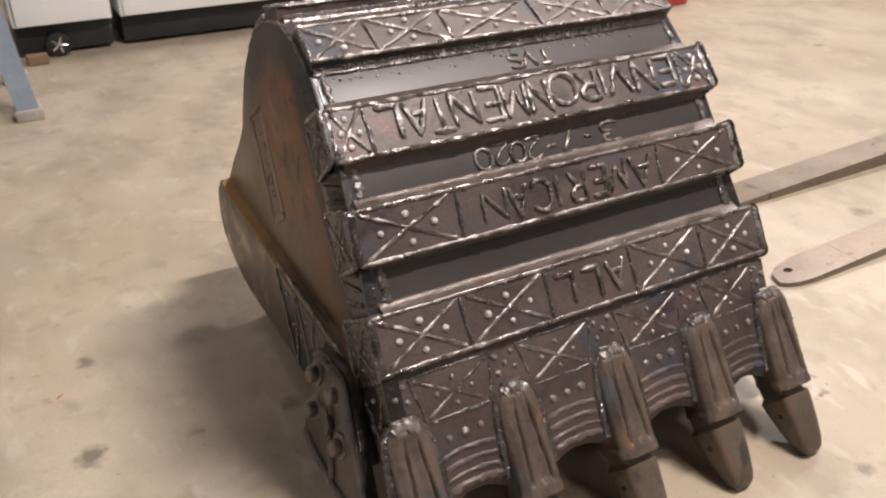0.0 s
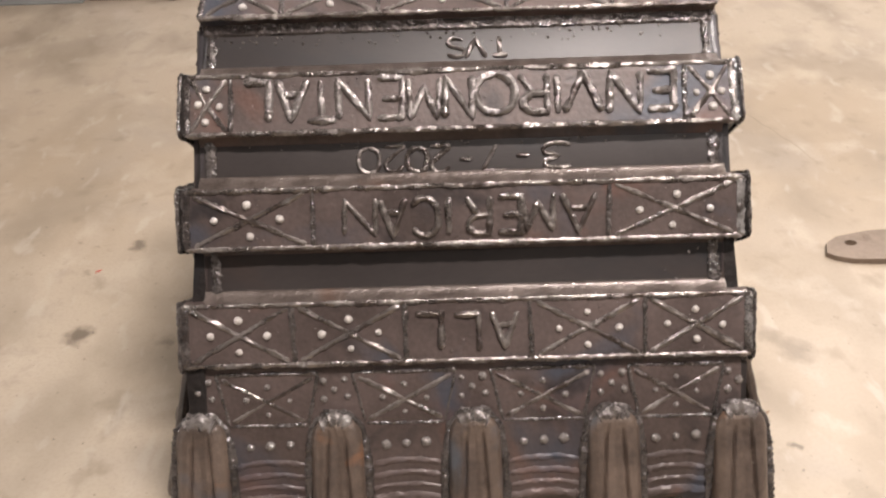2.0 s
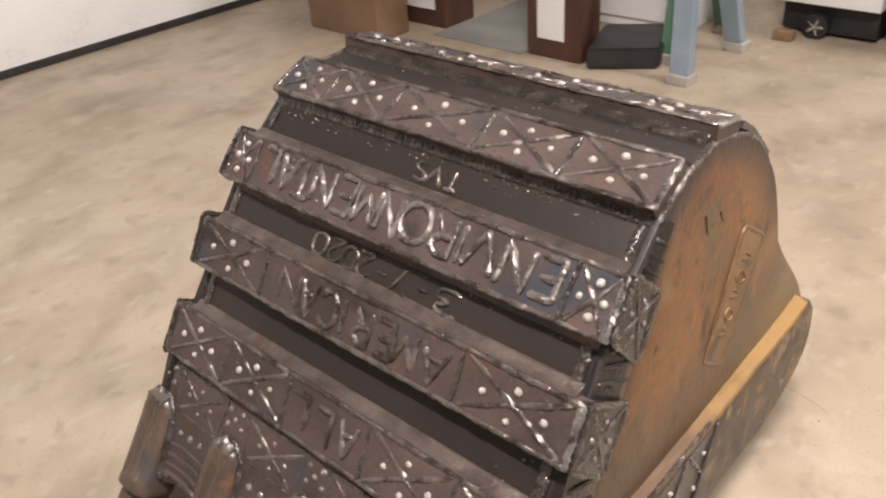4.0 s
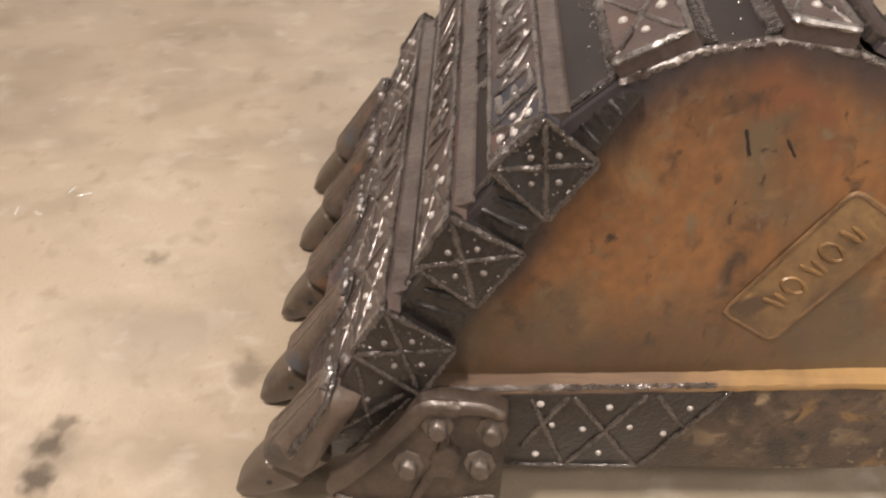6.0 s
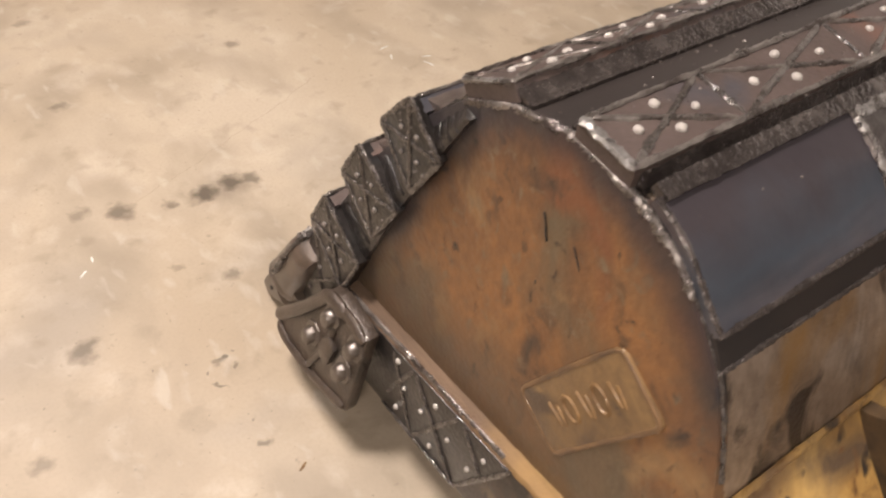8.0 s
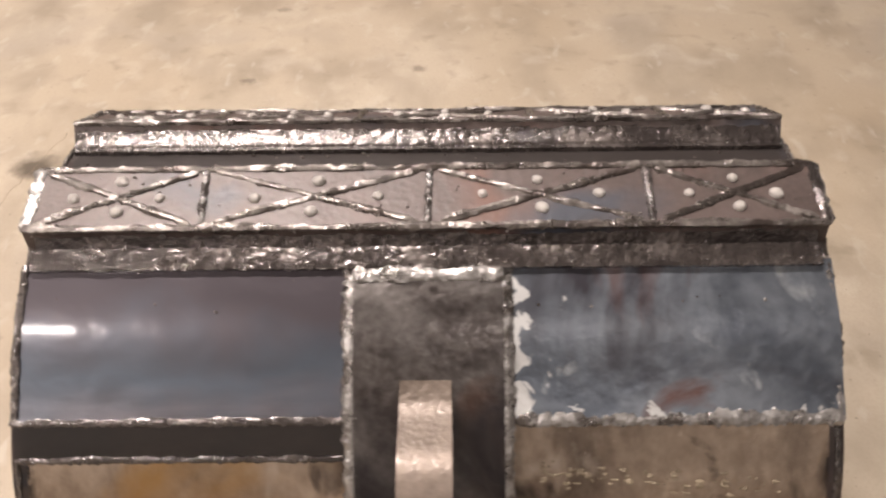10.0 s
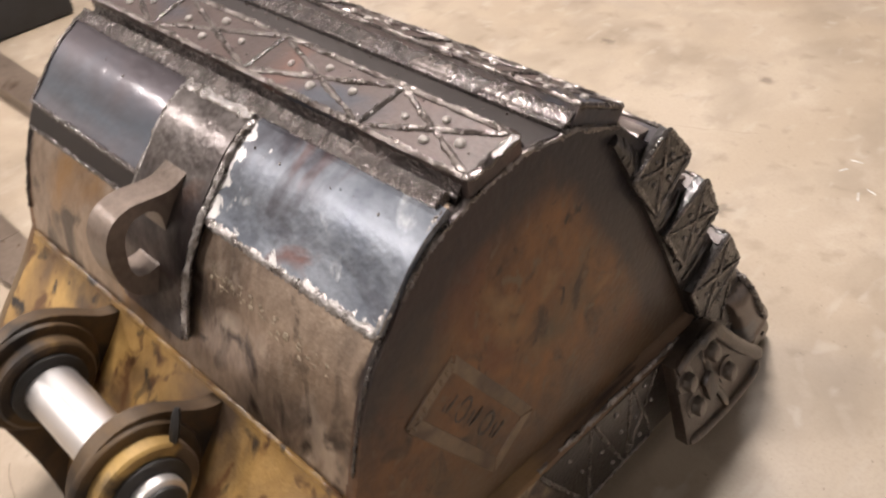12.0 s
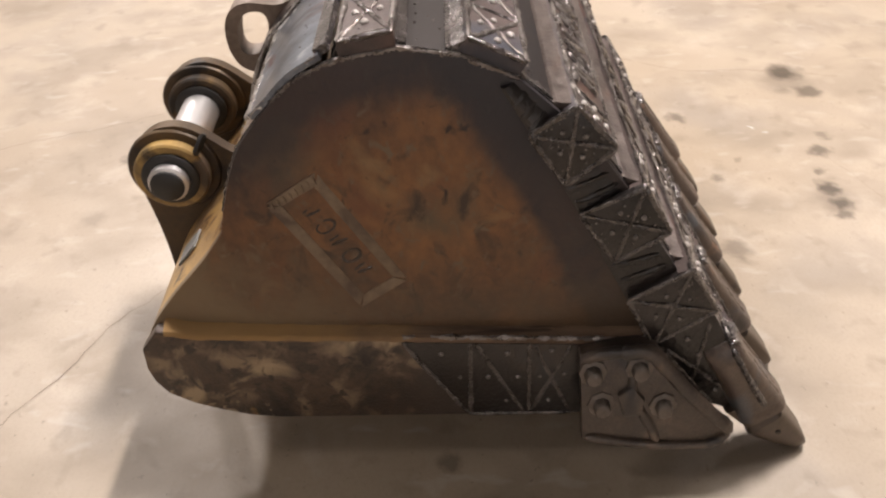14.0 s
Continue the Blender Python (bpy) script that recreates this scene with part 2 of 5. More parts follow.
STAINS = [  # x, y, radius, strength
    (0.462, -0.35, 0.042, 0.95), (0.38, -0.357, 0.034, 0.9), (0.329, -0.355, 0.030, 0.7), (0.554, -0.362, 0.022, 0.7), (0.662, -0.398, 0.036, 0.75),
    (0.752, -0.44, 0.024, 0.5), (0.897, -0.002, 0.040, 0.7), (1.195, -0.456, 0.075, 0.95), (1.046, -0.494, 0.055, 0.75), (1.048, 0.222, 0.030, 0.5),
    (-0.943, 0.812, 0.038, 0.8), (-0.895, 1.181, 0.030, 0.7), (-0.715, 0.774, 0.028, 0.5), (-0.488, 0.768, 0.034, 0.6), (-1.006, 1.058, 0.014, 0.3),
    (0.527, -0.039, 0.028, 0.6), (0.19, -0.011, 0.05, 0.5), (0.642, -0.935, 0.032, 0.6), (0.065, -1.01, 0.032, 0.6), (0.594, -1.475, 0.03, 0.5),
    (0.676, 0.416, 0.016, 0.7), (0.672, 0.172, 0.016, 0.6), (1.593, 0.786, 0.045, 0.6), (3.163, 2.26, 0.04, 0.7), (-0.255, 2.292, 0.10, 0.3),
    (0.768, 0.696, 0.05, 0.45), (0.722, 0.746, 0.04, 0.35), (-1.811, 0.175, 0.10, 0.6), (-2.032, 0.092, 0.12, 0.4), (-1.785, 0.274, 0.06, 0.5), (-2.818, 0.374, 0.08, 0.4), (0.719, 1.789, 0.03, 0.6), (0.406, 1.801, 0.05, 0.3),
    (0.66, 0.17, 0.008, 0.8), (0.70, 0.19, 0.007, 0.7), (0.64, 0.21, 0.008, 0.7), (0.69, 0.235, 0.006, 0.7), (0.632, 0.163, 0.006, 0.7), (0.718, 0.16, 0.006, 0.6), (1.12, -0.43, 0.11, 0.35), (0.40, -0.345, 0.08, 0.3), (-0.165, -0.316, 0.03, 0.55), (0.625, -0.136, 0.015, 0.4),
]


def floor_material():
    m = bpy.data.materials.new("sealed_concrete")
    m.use_nodes = True
    nt = m.node_tree
    b = nt.nodes["Principled BSDF"]
    N, L = nt.nodes.new, nt.links.new
    tc = N("ShaderNodeTexCoord")

    def noise_node(scale, detail=6, dist=0.0, stretch=(1, 1, 1)):
        mp = N("ShaderNodeMapping")
        mp.inputs["Scale"].default_value = stretch
        L(tc.outputs["Object"], mp.inputs["Vector"])
        n = N("ShaderNodeTexNoise")
        n.inputs["Scale"].default_value, n.inputs["Detail"].default_value, n.inputs["Distortion"].default_value = scale, detail, dist
        L(mp.outputs[0], n.inputs["Vector"])
        return n

    def span(sock, a, b2, c=0.0, d=1.0):
        r = N("ShaderNodeMapRange")
        r.inputs[1].default_value, r.inputs[2].default_value, r.inputs[3].default_value, r.inputs[4].default_value = a, b2, c, d
        L(sock, r.inputs[0])
        return r.outputs[0]

    def blend(fac, a, colour):
        k = N("ShaderNodeMix")
        k.data_type = "RGBA"
        L(fac, k.inputs[0])
        if isinstance(a, tuple):
            k.inputs[6].default_value = (*a, 1)
        else:
            L(a, k.inputs[6])
        k.inputs[7].default_value = (*colour, 1)
        return k.outputs[2]

    big = noise_node(0.9, 4, 0.2)
    mid = noise_node(3.6, 8, 0.25, (1, 0.7, 1))
    fine = noise_node(120, 3)
    col = blend(span(big.outputs[0], 0.35, 0.68), (0.320, 0.254, 0.184), (0.413, 0.348, 0.273))
    col = blend(span(mid.outputs[0], 0.46, 0.70, 0, 0.75), col, (0.222, 0.179, 0.133))
    col = blend(span(noise_node(2.0, 6, 0.3, (0.8, 1, 1)).outputs[0], 0.55, 0.70, 0, 0.55), col, (0.283, 0.241, 0.200))
    col = blend(span(noise_node(6, 8, 0.3).outputs[0], 0.56, 0.72, 0, 0.45), col, (0.479, 0.413, 0.339))
    col = blend(span(noise_node(11, 6, 0.3).outputs[0], 0.58, 0.72, 0, 0.5), col, (0.196, 0.157, 0.113))
    col = blend(span(noise_node(38, 3).outputs[0], 0.68, 0.75, 0, 0.4), col, (0.113, 0.087, 0.068))
    col = blend(span(fine.outputs[0], 0.45, 0.7, 0, 0.22), col, (0.244, 0.200, 0.148))
    col = blend(span(noise_node(75, 2).outputs[0], 0.71, 0.76, 0, 0.55), col, (0.104, 0.080, 0.061))
    col = blend(span(noise_node(16, 8, 0.4, (1, 0.5, 1)).outputs[0], 0.60, 0.70, 0, 0.45), col, (0.435, 0.383, 0.322))
    warp = noise_node(24, 6)
    wv = N("ShaderNodeVectorMath")
    wv.operation = "MULTIPLY_ADD"
    wv.inputs[1].default_value, wv.inputs[2].default_value = (0.075, 0.075, 0), (-0.0375, -0.0375, 0)
    L(warp.outputs["Color"], wv.inputs[0])
    wp = N("ShaderNodeVectorMath")
    L(tc.outputs["Object"], wp.inputs[0])
    L(wv.outputs[0], wp.inputs[1])
    for sx, sy, sr, sk in STAINS:
        d = N("ShaderNodeVectorMath")
        d.operation = "DISTANCE"
        L(wp.outputs[0], d.inputs[0])
        d.inputs[1].default_value = (sx, sy, 0)
        col = blend(span(d.outputs["Value"], sr * 1.05, sr * 0.4, 0, sk), col, (0.085, 0.066, 0.048))
    L(col, b.inputs["Base Color"])
    L(span(mid.outputs[0], 0.3, 0.75, 0.34, 0.55), b.inputs["Roughness"])
    bp = N("ShaderNodeBump")
    bp.inputs["Strength"].default_value, bp.inputs["Distance"].default_value = 0.12, 0.003
    L(fine.outputs[0], bp.inputs["Height"])
    L(bp.outputs[0], b.inputs["Normal"])
    return m


FLOOR = floor_material()


def heat_shade_tint(m):
    """Blue-black heat marks with shade painted in, round the top arc and along the corner liner."""
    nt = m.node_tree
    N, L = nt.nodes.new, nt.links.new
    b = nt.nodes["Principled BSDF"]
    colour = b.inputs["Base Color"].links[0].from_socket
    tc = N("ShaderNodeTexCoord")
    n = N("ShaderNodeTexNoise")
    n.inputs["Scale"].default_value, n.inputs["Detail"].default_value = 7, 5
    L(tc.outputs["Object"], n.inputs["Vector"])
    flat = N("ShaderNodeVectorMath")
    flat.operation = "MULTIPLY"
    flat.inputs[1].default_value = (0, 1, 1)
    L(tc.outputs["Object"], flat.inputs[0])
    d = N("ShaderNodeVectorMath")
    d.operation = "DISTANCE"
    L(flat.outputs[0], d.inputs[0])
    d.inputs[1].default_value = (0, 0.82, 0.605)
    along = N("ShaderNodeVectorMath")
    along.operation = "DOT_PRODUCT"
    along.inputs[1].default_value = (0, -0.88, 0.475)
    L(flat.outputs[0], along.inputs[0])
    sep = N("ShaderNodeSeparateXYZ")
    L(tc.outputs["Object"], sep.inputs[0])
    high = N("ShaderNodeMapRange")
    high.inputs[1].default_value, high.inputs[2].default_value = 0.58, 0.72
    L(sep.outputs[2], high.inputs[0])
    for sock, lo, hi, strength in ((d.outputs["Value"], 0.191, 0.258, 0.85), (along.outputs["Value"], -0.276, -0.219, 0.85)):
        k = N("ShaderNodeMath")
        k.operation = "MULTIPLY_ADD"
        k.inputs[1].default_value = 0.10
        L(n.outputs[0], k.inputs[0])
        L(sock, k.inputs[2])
        # Widens the painted dark on the shaded -x plate, narrows it on +x.
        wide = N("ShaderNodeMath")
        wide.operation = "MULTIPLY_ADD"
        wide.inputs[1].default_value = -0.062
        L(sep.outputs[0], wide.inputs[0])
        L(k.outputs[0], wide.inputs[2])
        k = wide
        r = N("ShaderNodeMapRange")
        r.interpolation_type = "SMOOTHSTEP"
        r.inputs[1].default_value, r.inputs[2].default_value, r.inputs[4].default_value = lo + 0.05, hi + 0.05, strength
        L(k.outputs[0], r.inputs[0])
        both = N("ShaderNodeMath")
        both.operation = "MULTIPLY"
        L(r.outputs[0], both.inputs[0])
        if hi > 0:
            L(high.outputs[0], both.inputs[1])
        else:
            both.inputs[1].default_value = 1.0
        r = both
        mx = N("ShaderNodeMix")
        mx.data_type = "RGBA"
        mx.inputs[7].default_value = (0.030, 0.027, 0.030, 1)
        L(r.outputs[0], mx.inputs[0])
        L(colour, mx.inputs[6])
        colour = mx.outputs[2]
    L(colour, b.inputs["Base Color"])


heat_shade_tint(RUST)
FLAKE = mat("flaked_pale_paint", (0.17, 0.13, 0.088), (0.33, 0.265, 0.185), (0.4, 0.6), 0.0, 40, 120, 0.2)
SCUFF = mat("dark_scuff", (0.040, 0.027, 0.019), (0.070, 0.047, 0.031), (0.4, 0.6), 0.1, 20, 90, 0.1)
GOUGE = mat("fresh_gouge", (0.012, 0.009, 0.008), (0.02, 0.015, 0.012), (0.5, 0.7), 0.0, 20, 90, 0.0)
WORN_EDGE = mat("worn_golden_edge", (0.0808, 0.0527, 0.0357), (0.1700, 0.1122, 0.0748), (0.7, 0.9), 0.0, 14, 120, 0.4, 0.0, 0.6, spots=[((0.0467, 0.0314, 0.0229), 26, 0.58, 0.1)], stretch=(1.6, 0.14, 1.6), grit=0.2, spec=0.2)



def fade(m, way, lo, hi, colour, most=1.0):
    """A colour that takes over along a direction, from lo to hi, broken up by noise."""
    nt = m.node_tree
    N, L = nt.nodes.new, nt.links.new
    b = nt.nodes["Principled BSDF"]
    old = b.inputs["Base Color"].links[0].from_socket
    tc, n, d, k, r, mx = N("ShaderNodeTexCoord"), N("ShaderNodeTexNoise"), N("ShaderNodeVectorMath"), N("ShaderNodeMath"), N("ShaderNodeMapRange"), N("ShaderNodeMix")
    n.inputs["Scale"].default_value, n.inputs["Detail"].default_value = 12, 6
    d.operation, d.inputs[1].default_value = "DOT_PRODUCT", way
    L(tc.outputs["Object"], d.inputs[0])
    L(tc.outputs["Object"], n.inputs["Vector"])
    k.operation, k.inputs[1].default_value = "MULTIPLY_ADD", abs(hi - lo) * 1.6
    L(n.outputs[0], k.inputs[0])
    L(d.outputs["Value"], k.inputs[2])
    shift = abs(hi - lo) * 0.8
    r.inputs[1].default_value, r.inputs[2].default_value, r.inputs[4].default_value = lo + shift, hi + shift, most
    L(k.outputs[0], r.inputs[0])
    mx.data_type = "RGBA"
    mx.inputs[7].default_value = (*colour, 1)
    L(r.outputs[0], mx.inputs[0])
    L(old, mx.inputs[6])
    L(mx.outputs[2], b.inputs["Base Color"])


def chips(m, way, lo, hi, colour):
    """Bright flecks, ever denser from lo to hi along a direction, with hard ragged outlines."""
    nt = m.node_tree
    N, L = nt.nodes.new, nt.links.new
    b = nt.nodes["Principled BSDF"]
    old = b.inputs["Base Color"].links[0].from_socket
    tc, n, d, r, k, c, mx = N("ShaderNodeTexCoord"), N("ShaderNodeTexNoise"), N("ShaderNodeVectorMath"), N("ShaderNodeMapRange"), N("ShaderNodeMath"), N("ShaderNodeMapRange"), N("ShaderNodeMix")
    n.inputs["Scale"].default_value, n.inputs["Detail"].default_value, n.inputs["Distortion"].default_value = 38, 5, 0.5
    d.operation, d.inputs[1].default_value = "DOT_PRODUCT", way
    L(tc.outputs["Object"], d.inputs[0])
    L(tc.outputs["Object"], n.inputs["Vector"])
    r.inputs[1].default_value, r.inputs[2].default_value, r.inputs[3].default_value, r.inputs[4].default_value = lo, hi, -0.3, 0.06
    L(d.outputs["Value"], r.inputs[0])
    k.operation = "ADD"
    L(n.outputs[0], k.inputs[0])
    L(r.outputs[0], k.inputs[1])
    c.inputs[1].default_value, c.inputs[2].default_value = 0.50, 0.54
    L(k.outputs[0], c.inputs[0])
    mx.data_type = "RGBA"
    mx.inputs[7].default_value = (*colour, 1)
    L(c.outputs[0], mx.inputs[0])
    L(old, mx.inputs[6])
    L(mx.outputs[2], b.inputs["Base Color"])


fade(WORN_EDGE, (0, 1, 0), 0.72, 1.10, (0.31, 0.190, 0.078), 0.85)
chips(LOWER, (0, 0.35, -1), 0.15, 0.32, (0.24, 0.185, 0.125))
# The side plates turn darker brown towards the bottom.
fade(RUST, (0, 0, -1), -0.54, -0.37, (0.088, 0.061, 0.039), 0.75)
chips(BRIGHT_BLUE, (-1, 0, 0), 0.385, 0.440, (0.66, 0.65, 0.64))
chips(BRIGHT_BLUE, (0, 0.62, -0.78), 0.018, 0.064, (0.60, 0.59, 0.58))
chips(BRIGHT_BLUE, (1, 0, 0), -0.165, -0.085, (0.58, 0.57, 0.56))
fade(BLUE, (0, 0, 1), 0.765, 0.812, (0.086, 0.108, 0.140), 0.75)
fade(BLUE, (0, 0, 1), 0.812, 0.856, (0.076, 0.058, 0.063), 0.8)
fade(RUST, (0, 0.7, -0.7), 0.38, 0.56, (0.19, 0.135, 0.078), 0.8)
fade(LOWER, (0, 1, 0), 0.88, 0.8, (0.045, 0.033, 0.027))


# ---- mesh helpers ----
def finish(name, bm, material, sharp=38):
    me = bpy.data.meshes.new(name)
    bmesh.ops.recalc_face_normals(bm, faces=bm.faces)
    bm.to_mesh(me)
    bm.free()
    me.materials.append(material)
    me.shade_smooth()
    me.set_sharp_from_angle(angle=radians(sharp))
    return me


BASE = {}


def thing(name, at, label, category, group=""):
    ob = new(name)
    ob.empty_display_size = 0.1
    ob.location = at
    BASE[ob] = Vector(at)
    return tagged(ob, label, category, group)


def part(name, bm, material, parent, label="", sharp=38):
    """One mesh, made at its place in the world, under a thing or a part."""
    ob = new(name, finish(name, bm, material, sharp))
    ob.parent = parent
    root = parent
    while root.parent:
        root = root.parent
    if parent is root:
        ob.matrix_parent_inverse = Matrix.Translation(-BASE[root])
    if label:
        ob["label"] = label
    return ob


def solo(name, bm, material, label="", category="", group="", kind="", sharp=38):
    return tagged(new(name, finish(name, bm, material, sharp)), label, category, group, kind)


def prism(outline, x0, x1, bevel=0.0, bm=None, axis="x"):
    """An outline in (y, z) drawn out along x."""
    bm = bm or bmesh.new()
    made = []
    for x in (x0, x1):
        made.append([bm.verts.new((x, p[0], p[1])) for p in outline])
    a, b = made
    faces = [bm.faces.new(a[::-1]), bm.faces.new(b)]
    for i in range(len(a)):
        j = (i + 1) % len(a)
        faces.append(bm.faces.new((a[i], a[j], b[j], b[i])))
    if bevel:
        edges = list({e for f in faces for e in f.edges})
        bmesh.ops.recalc_face_normals(bm, faces=faces)
        bmesh.ops.bevel(bm, geom=edges, offset=bevel, segments=2, affect="EDGES", profile=0.6, clamp_overlap=True)
    return bm


def box(x0, x1, y0, y1, z0, z1, bevel=0.0, bm=None):
    return prism([(y0, z0), (y1, z0), (y1, z1), (y0, z1)], x0, x1, bevel, bm)


def smooth_line(points, step=0.02):
    """A Catmull-Rom line through points, resampled."""
    pts = [Vector(p) for p in points]
    ext = [2 * pts[0] - pts[1], *pts, 2 * pts[-1] - pts[-2]]
    out = []
    for i in range(1, len(ext) - 2):
        p0, p1, p2, p3 = ext[i - 1 : i + 3]
        n = max(1, round((p2 - p1).length / step))
        for k in range(n):
            t = k / n
            out.append(0.5 * (2 * p1 + (p2 - p0) * t + (2 * p0 - 5 * p1 + 4 * p2 - p3) * t * t + (3 * p1 - p0 - 3 * p2 + p3) * t ** 3))
    out.append(pts[-1])
    return out


def inset_line(line, d):
    """The line moved sideways by d, to the right of its way."""
    out = []
    for i, p in enumerate(line):
        a, b = line[max(i - 1, 0)], line[min(i + 1, len(line) - 1)]
        w = (b - a).normalized()
        out.append(Vector((p.x + w.y * d, p.y - w.x * d)))
    return out


def sheet(line, x0, x1, thick, nx=1, lift=0.0):
    """A bent plate: the line in (y, z), drawn from x0 to x1; its thickness lies to the right of the line."""
    line = [Vector(p) for p in line]
    if lift:
        line = inset_line(line, -lift)
    back = inset_line(line, thick)
    outline = [tuple(p) for p in line] + [tuple(p) for p in back[::-1]]
    bm = bmesh.new()
    rows = []
    for k in range(nx + 1):
        x = x0 + (x1 - x0) * k / nx
        rows.append([bm.verts.new((x, *p)) for p in outline])
    n, m = len(outline), len(line)
    for a, b in zip(rows, rows[1:]):
        for i in range(n):
            bm.faces.new((a[i], a[(i + 1) % n], b[(i + 1) % n], b[i]))
    for r in (rows[0], rows[-1]):
        for i in range(m - 1):
            bm.faces.new((r[i], r[i + 1], r[n - 2 - i], r[n - 1 - i]))
    return bm


RNG = random.Random(7)


def bead(bm, points, r=0.0055, rough=0.34, ring=7, step=0.006, flat=0.8, normal=None, lump=0.20):
    """A weld bead: a rippled, uneven tube along the points."""
    pts = [Vector(p) for p in points]
    run = []
    for a, b in zip(pts, pts[1:]):
        n = max(1, round((b - a).length / step))
        run += [a.lerp(b, k / n) for k in range(n)]
    run.append(pts[-1])
    rings = []
    drift = 0.0
    for i, p in enumerate(run):
        drift = 0.72 * drift + RNG.uniform(-0.55, 0.55)
        w = (run[min(i + 1, len(run) - 1)] - run[max(i - 1, 0)]).normalized()
        u = normal.normalized() if normal else w.orthogonal().normalized()
        v = w.cross(u).normalized()
        u = v.cross(w).normalized()
        size = r * (1 + rough * (drift + (0.25 if i % 2 else -0.25)))
        if i in (0, len(run) - 1):
            size *= 0.55
        off = v * drift * 0.5 * rough * r
        rings.append([bm.verts.new(p + off + size * (1 + RNG.uniform(-lump, lump)) * (math.cos(q) * v + flat * math.sin(q) * u)) for q in (2 * math.pi * k / ring for k in range(ring))])
    for a, b in zip(rings, rings[1:]):
        for k in range(ring):
            bm.faces.new((a[k], a[(k + 1) % ring], b[(k + 1) % ring], b[k]))
    bm.faces.new(rings[0][::-1])
    bm.faces.new(rings[-1])
    return bm


def ramp(bm, field, x0, x1, lo, hi, rough=0.0006, sag=0.25, step=0.006):
    """A fillet weld: a strip that runs from lo to hi, (u, n) on the field, uneven and slightly hollow."""
    rows = []
    n = round((x1 - x0) / step)
    for k in range(n + 1):
        x = x0 + (x1 - x0) * k / n
        row = []
        for q in range(7):
            t = q / 6
            u, d = lo[0] + (hi[0] - lo[0]) * t, lo[1] + (hi[1] - lo[1]) * t
            wild = rough * (1 - 0.85 * t)
            dip = sag * 4 * t * (1 - t) * abs(hi[1] - lo[1]) * 0.5
            row.append(bm.verts.new(field(x + RNG.uniform(-1, 1) * rough, u + RNG.uniform(-1, 1) * rough, d - dip + RNG.uniform(-1, 1) * wild + math.sin(k * 1.9) * wild * 0.7)))
        row += [bm.verts.new(field(x, hi[0], hi[1] - 0.012)), bm.verts.new(field(x, lo[0], hi[1] - 0.012))]
        rows.append(row)
    m = len(rows[0])
    for a, b in zip(rows, rows[1:]):
        for q in range(m):
            bm.faces.new((a[q], a[(q + 1) % m], b[(q + 1) % m], b[q]))
    bm.faces.new(rows[0][::-1])
    bm.faces.new(rows[-1])
    return bm


def lathe(profile, centre, axis="x", n=28, bm=None):
    """Turn a profile of (along, radius) round an axis through the centre."""
    bm = bm or bmesh.new()
    rings = []
    for along, r in profile:
        ring = []
        for k in range(n):
            q = 2 * math.pi * k / n
            c, s = r * math.cos(q), r * math.sin(q)
            p = (along, c, s) if axis == "x" else ((c, along, s) if axis == "y" else (c, s, along))
            ring.append(bm.verts.new(Vector(p) + Vector(centre)))
        rings.append(ring)
    for a, b in zip(rings, rings[1:]):
        for k in range(n):
            bm.faces.new((a[k], a[(k + 1) % n], b[(k + 1) % n], b[k]))
    bm.faces.new(rings[0][::-1])
    bm.faces.new(rings[-1])
    return bm


def lines(parent, runs, r, material, normal):
    """Separate weld beads, each along its own run of points."""
    for run in runs:
        part("weld_line", bead(bmesh.new(), run, r, 0.22, normal=normal), material, parent)


class Face:
    """A flat field on the bucket: x along the width, u up the slope, n outward."""

    def __init__(self, cy, cz, degrees):
        self.c, a = Vector((0, cy, cz)), radians(degrees)
        self.u = Vector((0, math.cos(a), math.sin(a)))
        self.n = Vector((0, -math.sin(a), math.cos(a)))

    def __call__(self, x, u, n=0.0):
        return self.c + Vector((x, 0, 0)) + self.u * u + self.n * n


def dot_mesh():
    bm = bmesh.new()
    bmesh.ops.create_icosphere(bm, subdivisions=2, radius=1.0)
    for v in bm.verts:
        v.co *= 1 + RNG.uniform(-0.09, 0.09)
        v.co.z *= 0.75
    return finish("weld_dot", bm, BRIGHT_DOT, 80)


GREY_DOT = mat("grey_weld_button", (0.12, 0.103, 0.094), (0.25, 0.225, 0.21), (0.18, 0.32), 0.4, 60, 300, 0.3, 0.8, grit=0.2, coat_rough=0.06)
DOT = dot_mesh()
DULL_DOT = DOT.copy()
DULL_DOT.materials[0] = GREY_DOT


def dot(parent, place, normal, r=0.0085, dull=False):
    ob = new("weld_dot", DULL_DOT if dull else DOT)
    ob.parent = parent
    turn = Vector(normal).to_track_quat("Z", "Y").to_matrix().to_4x4() @ pose(0, 0, 0, 0, 0, RNG.uniform(0, 360))
    k = r * RNG.uniform(0.75, 1.02)
    ob.matrix_basis = Matrix.Translation(place) @ turn @ Matrix.Diagonal((k, k * RNG.uniform(0.9, 1.1), k, 1))
    return ob


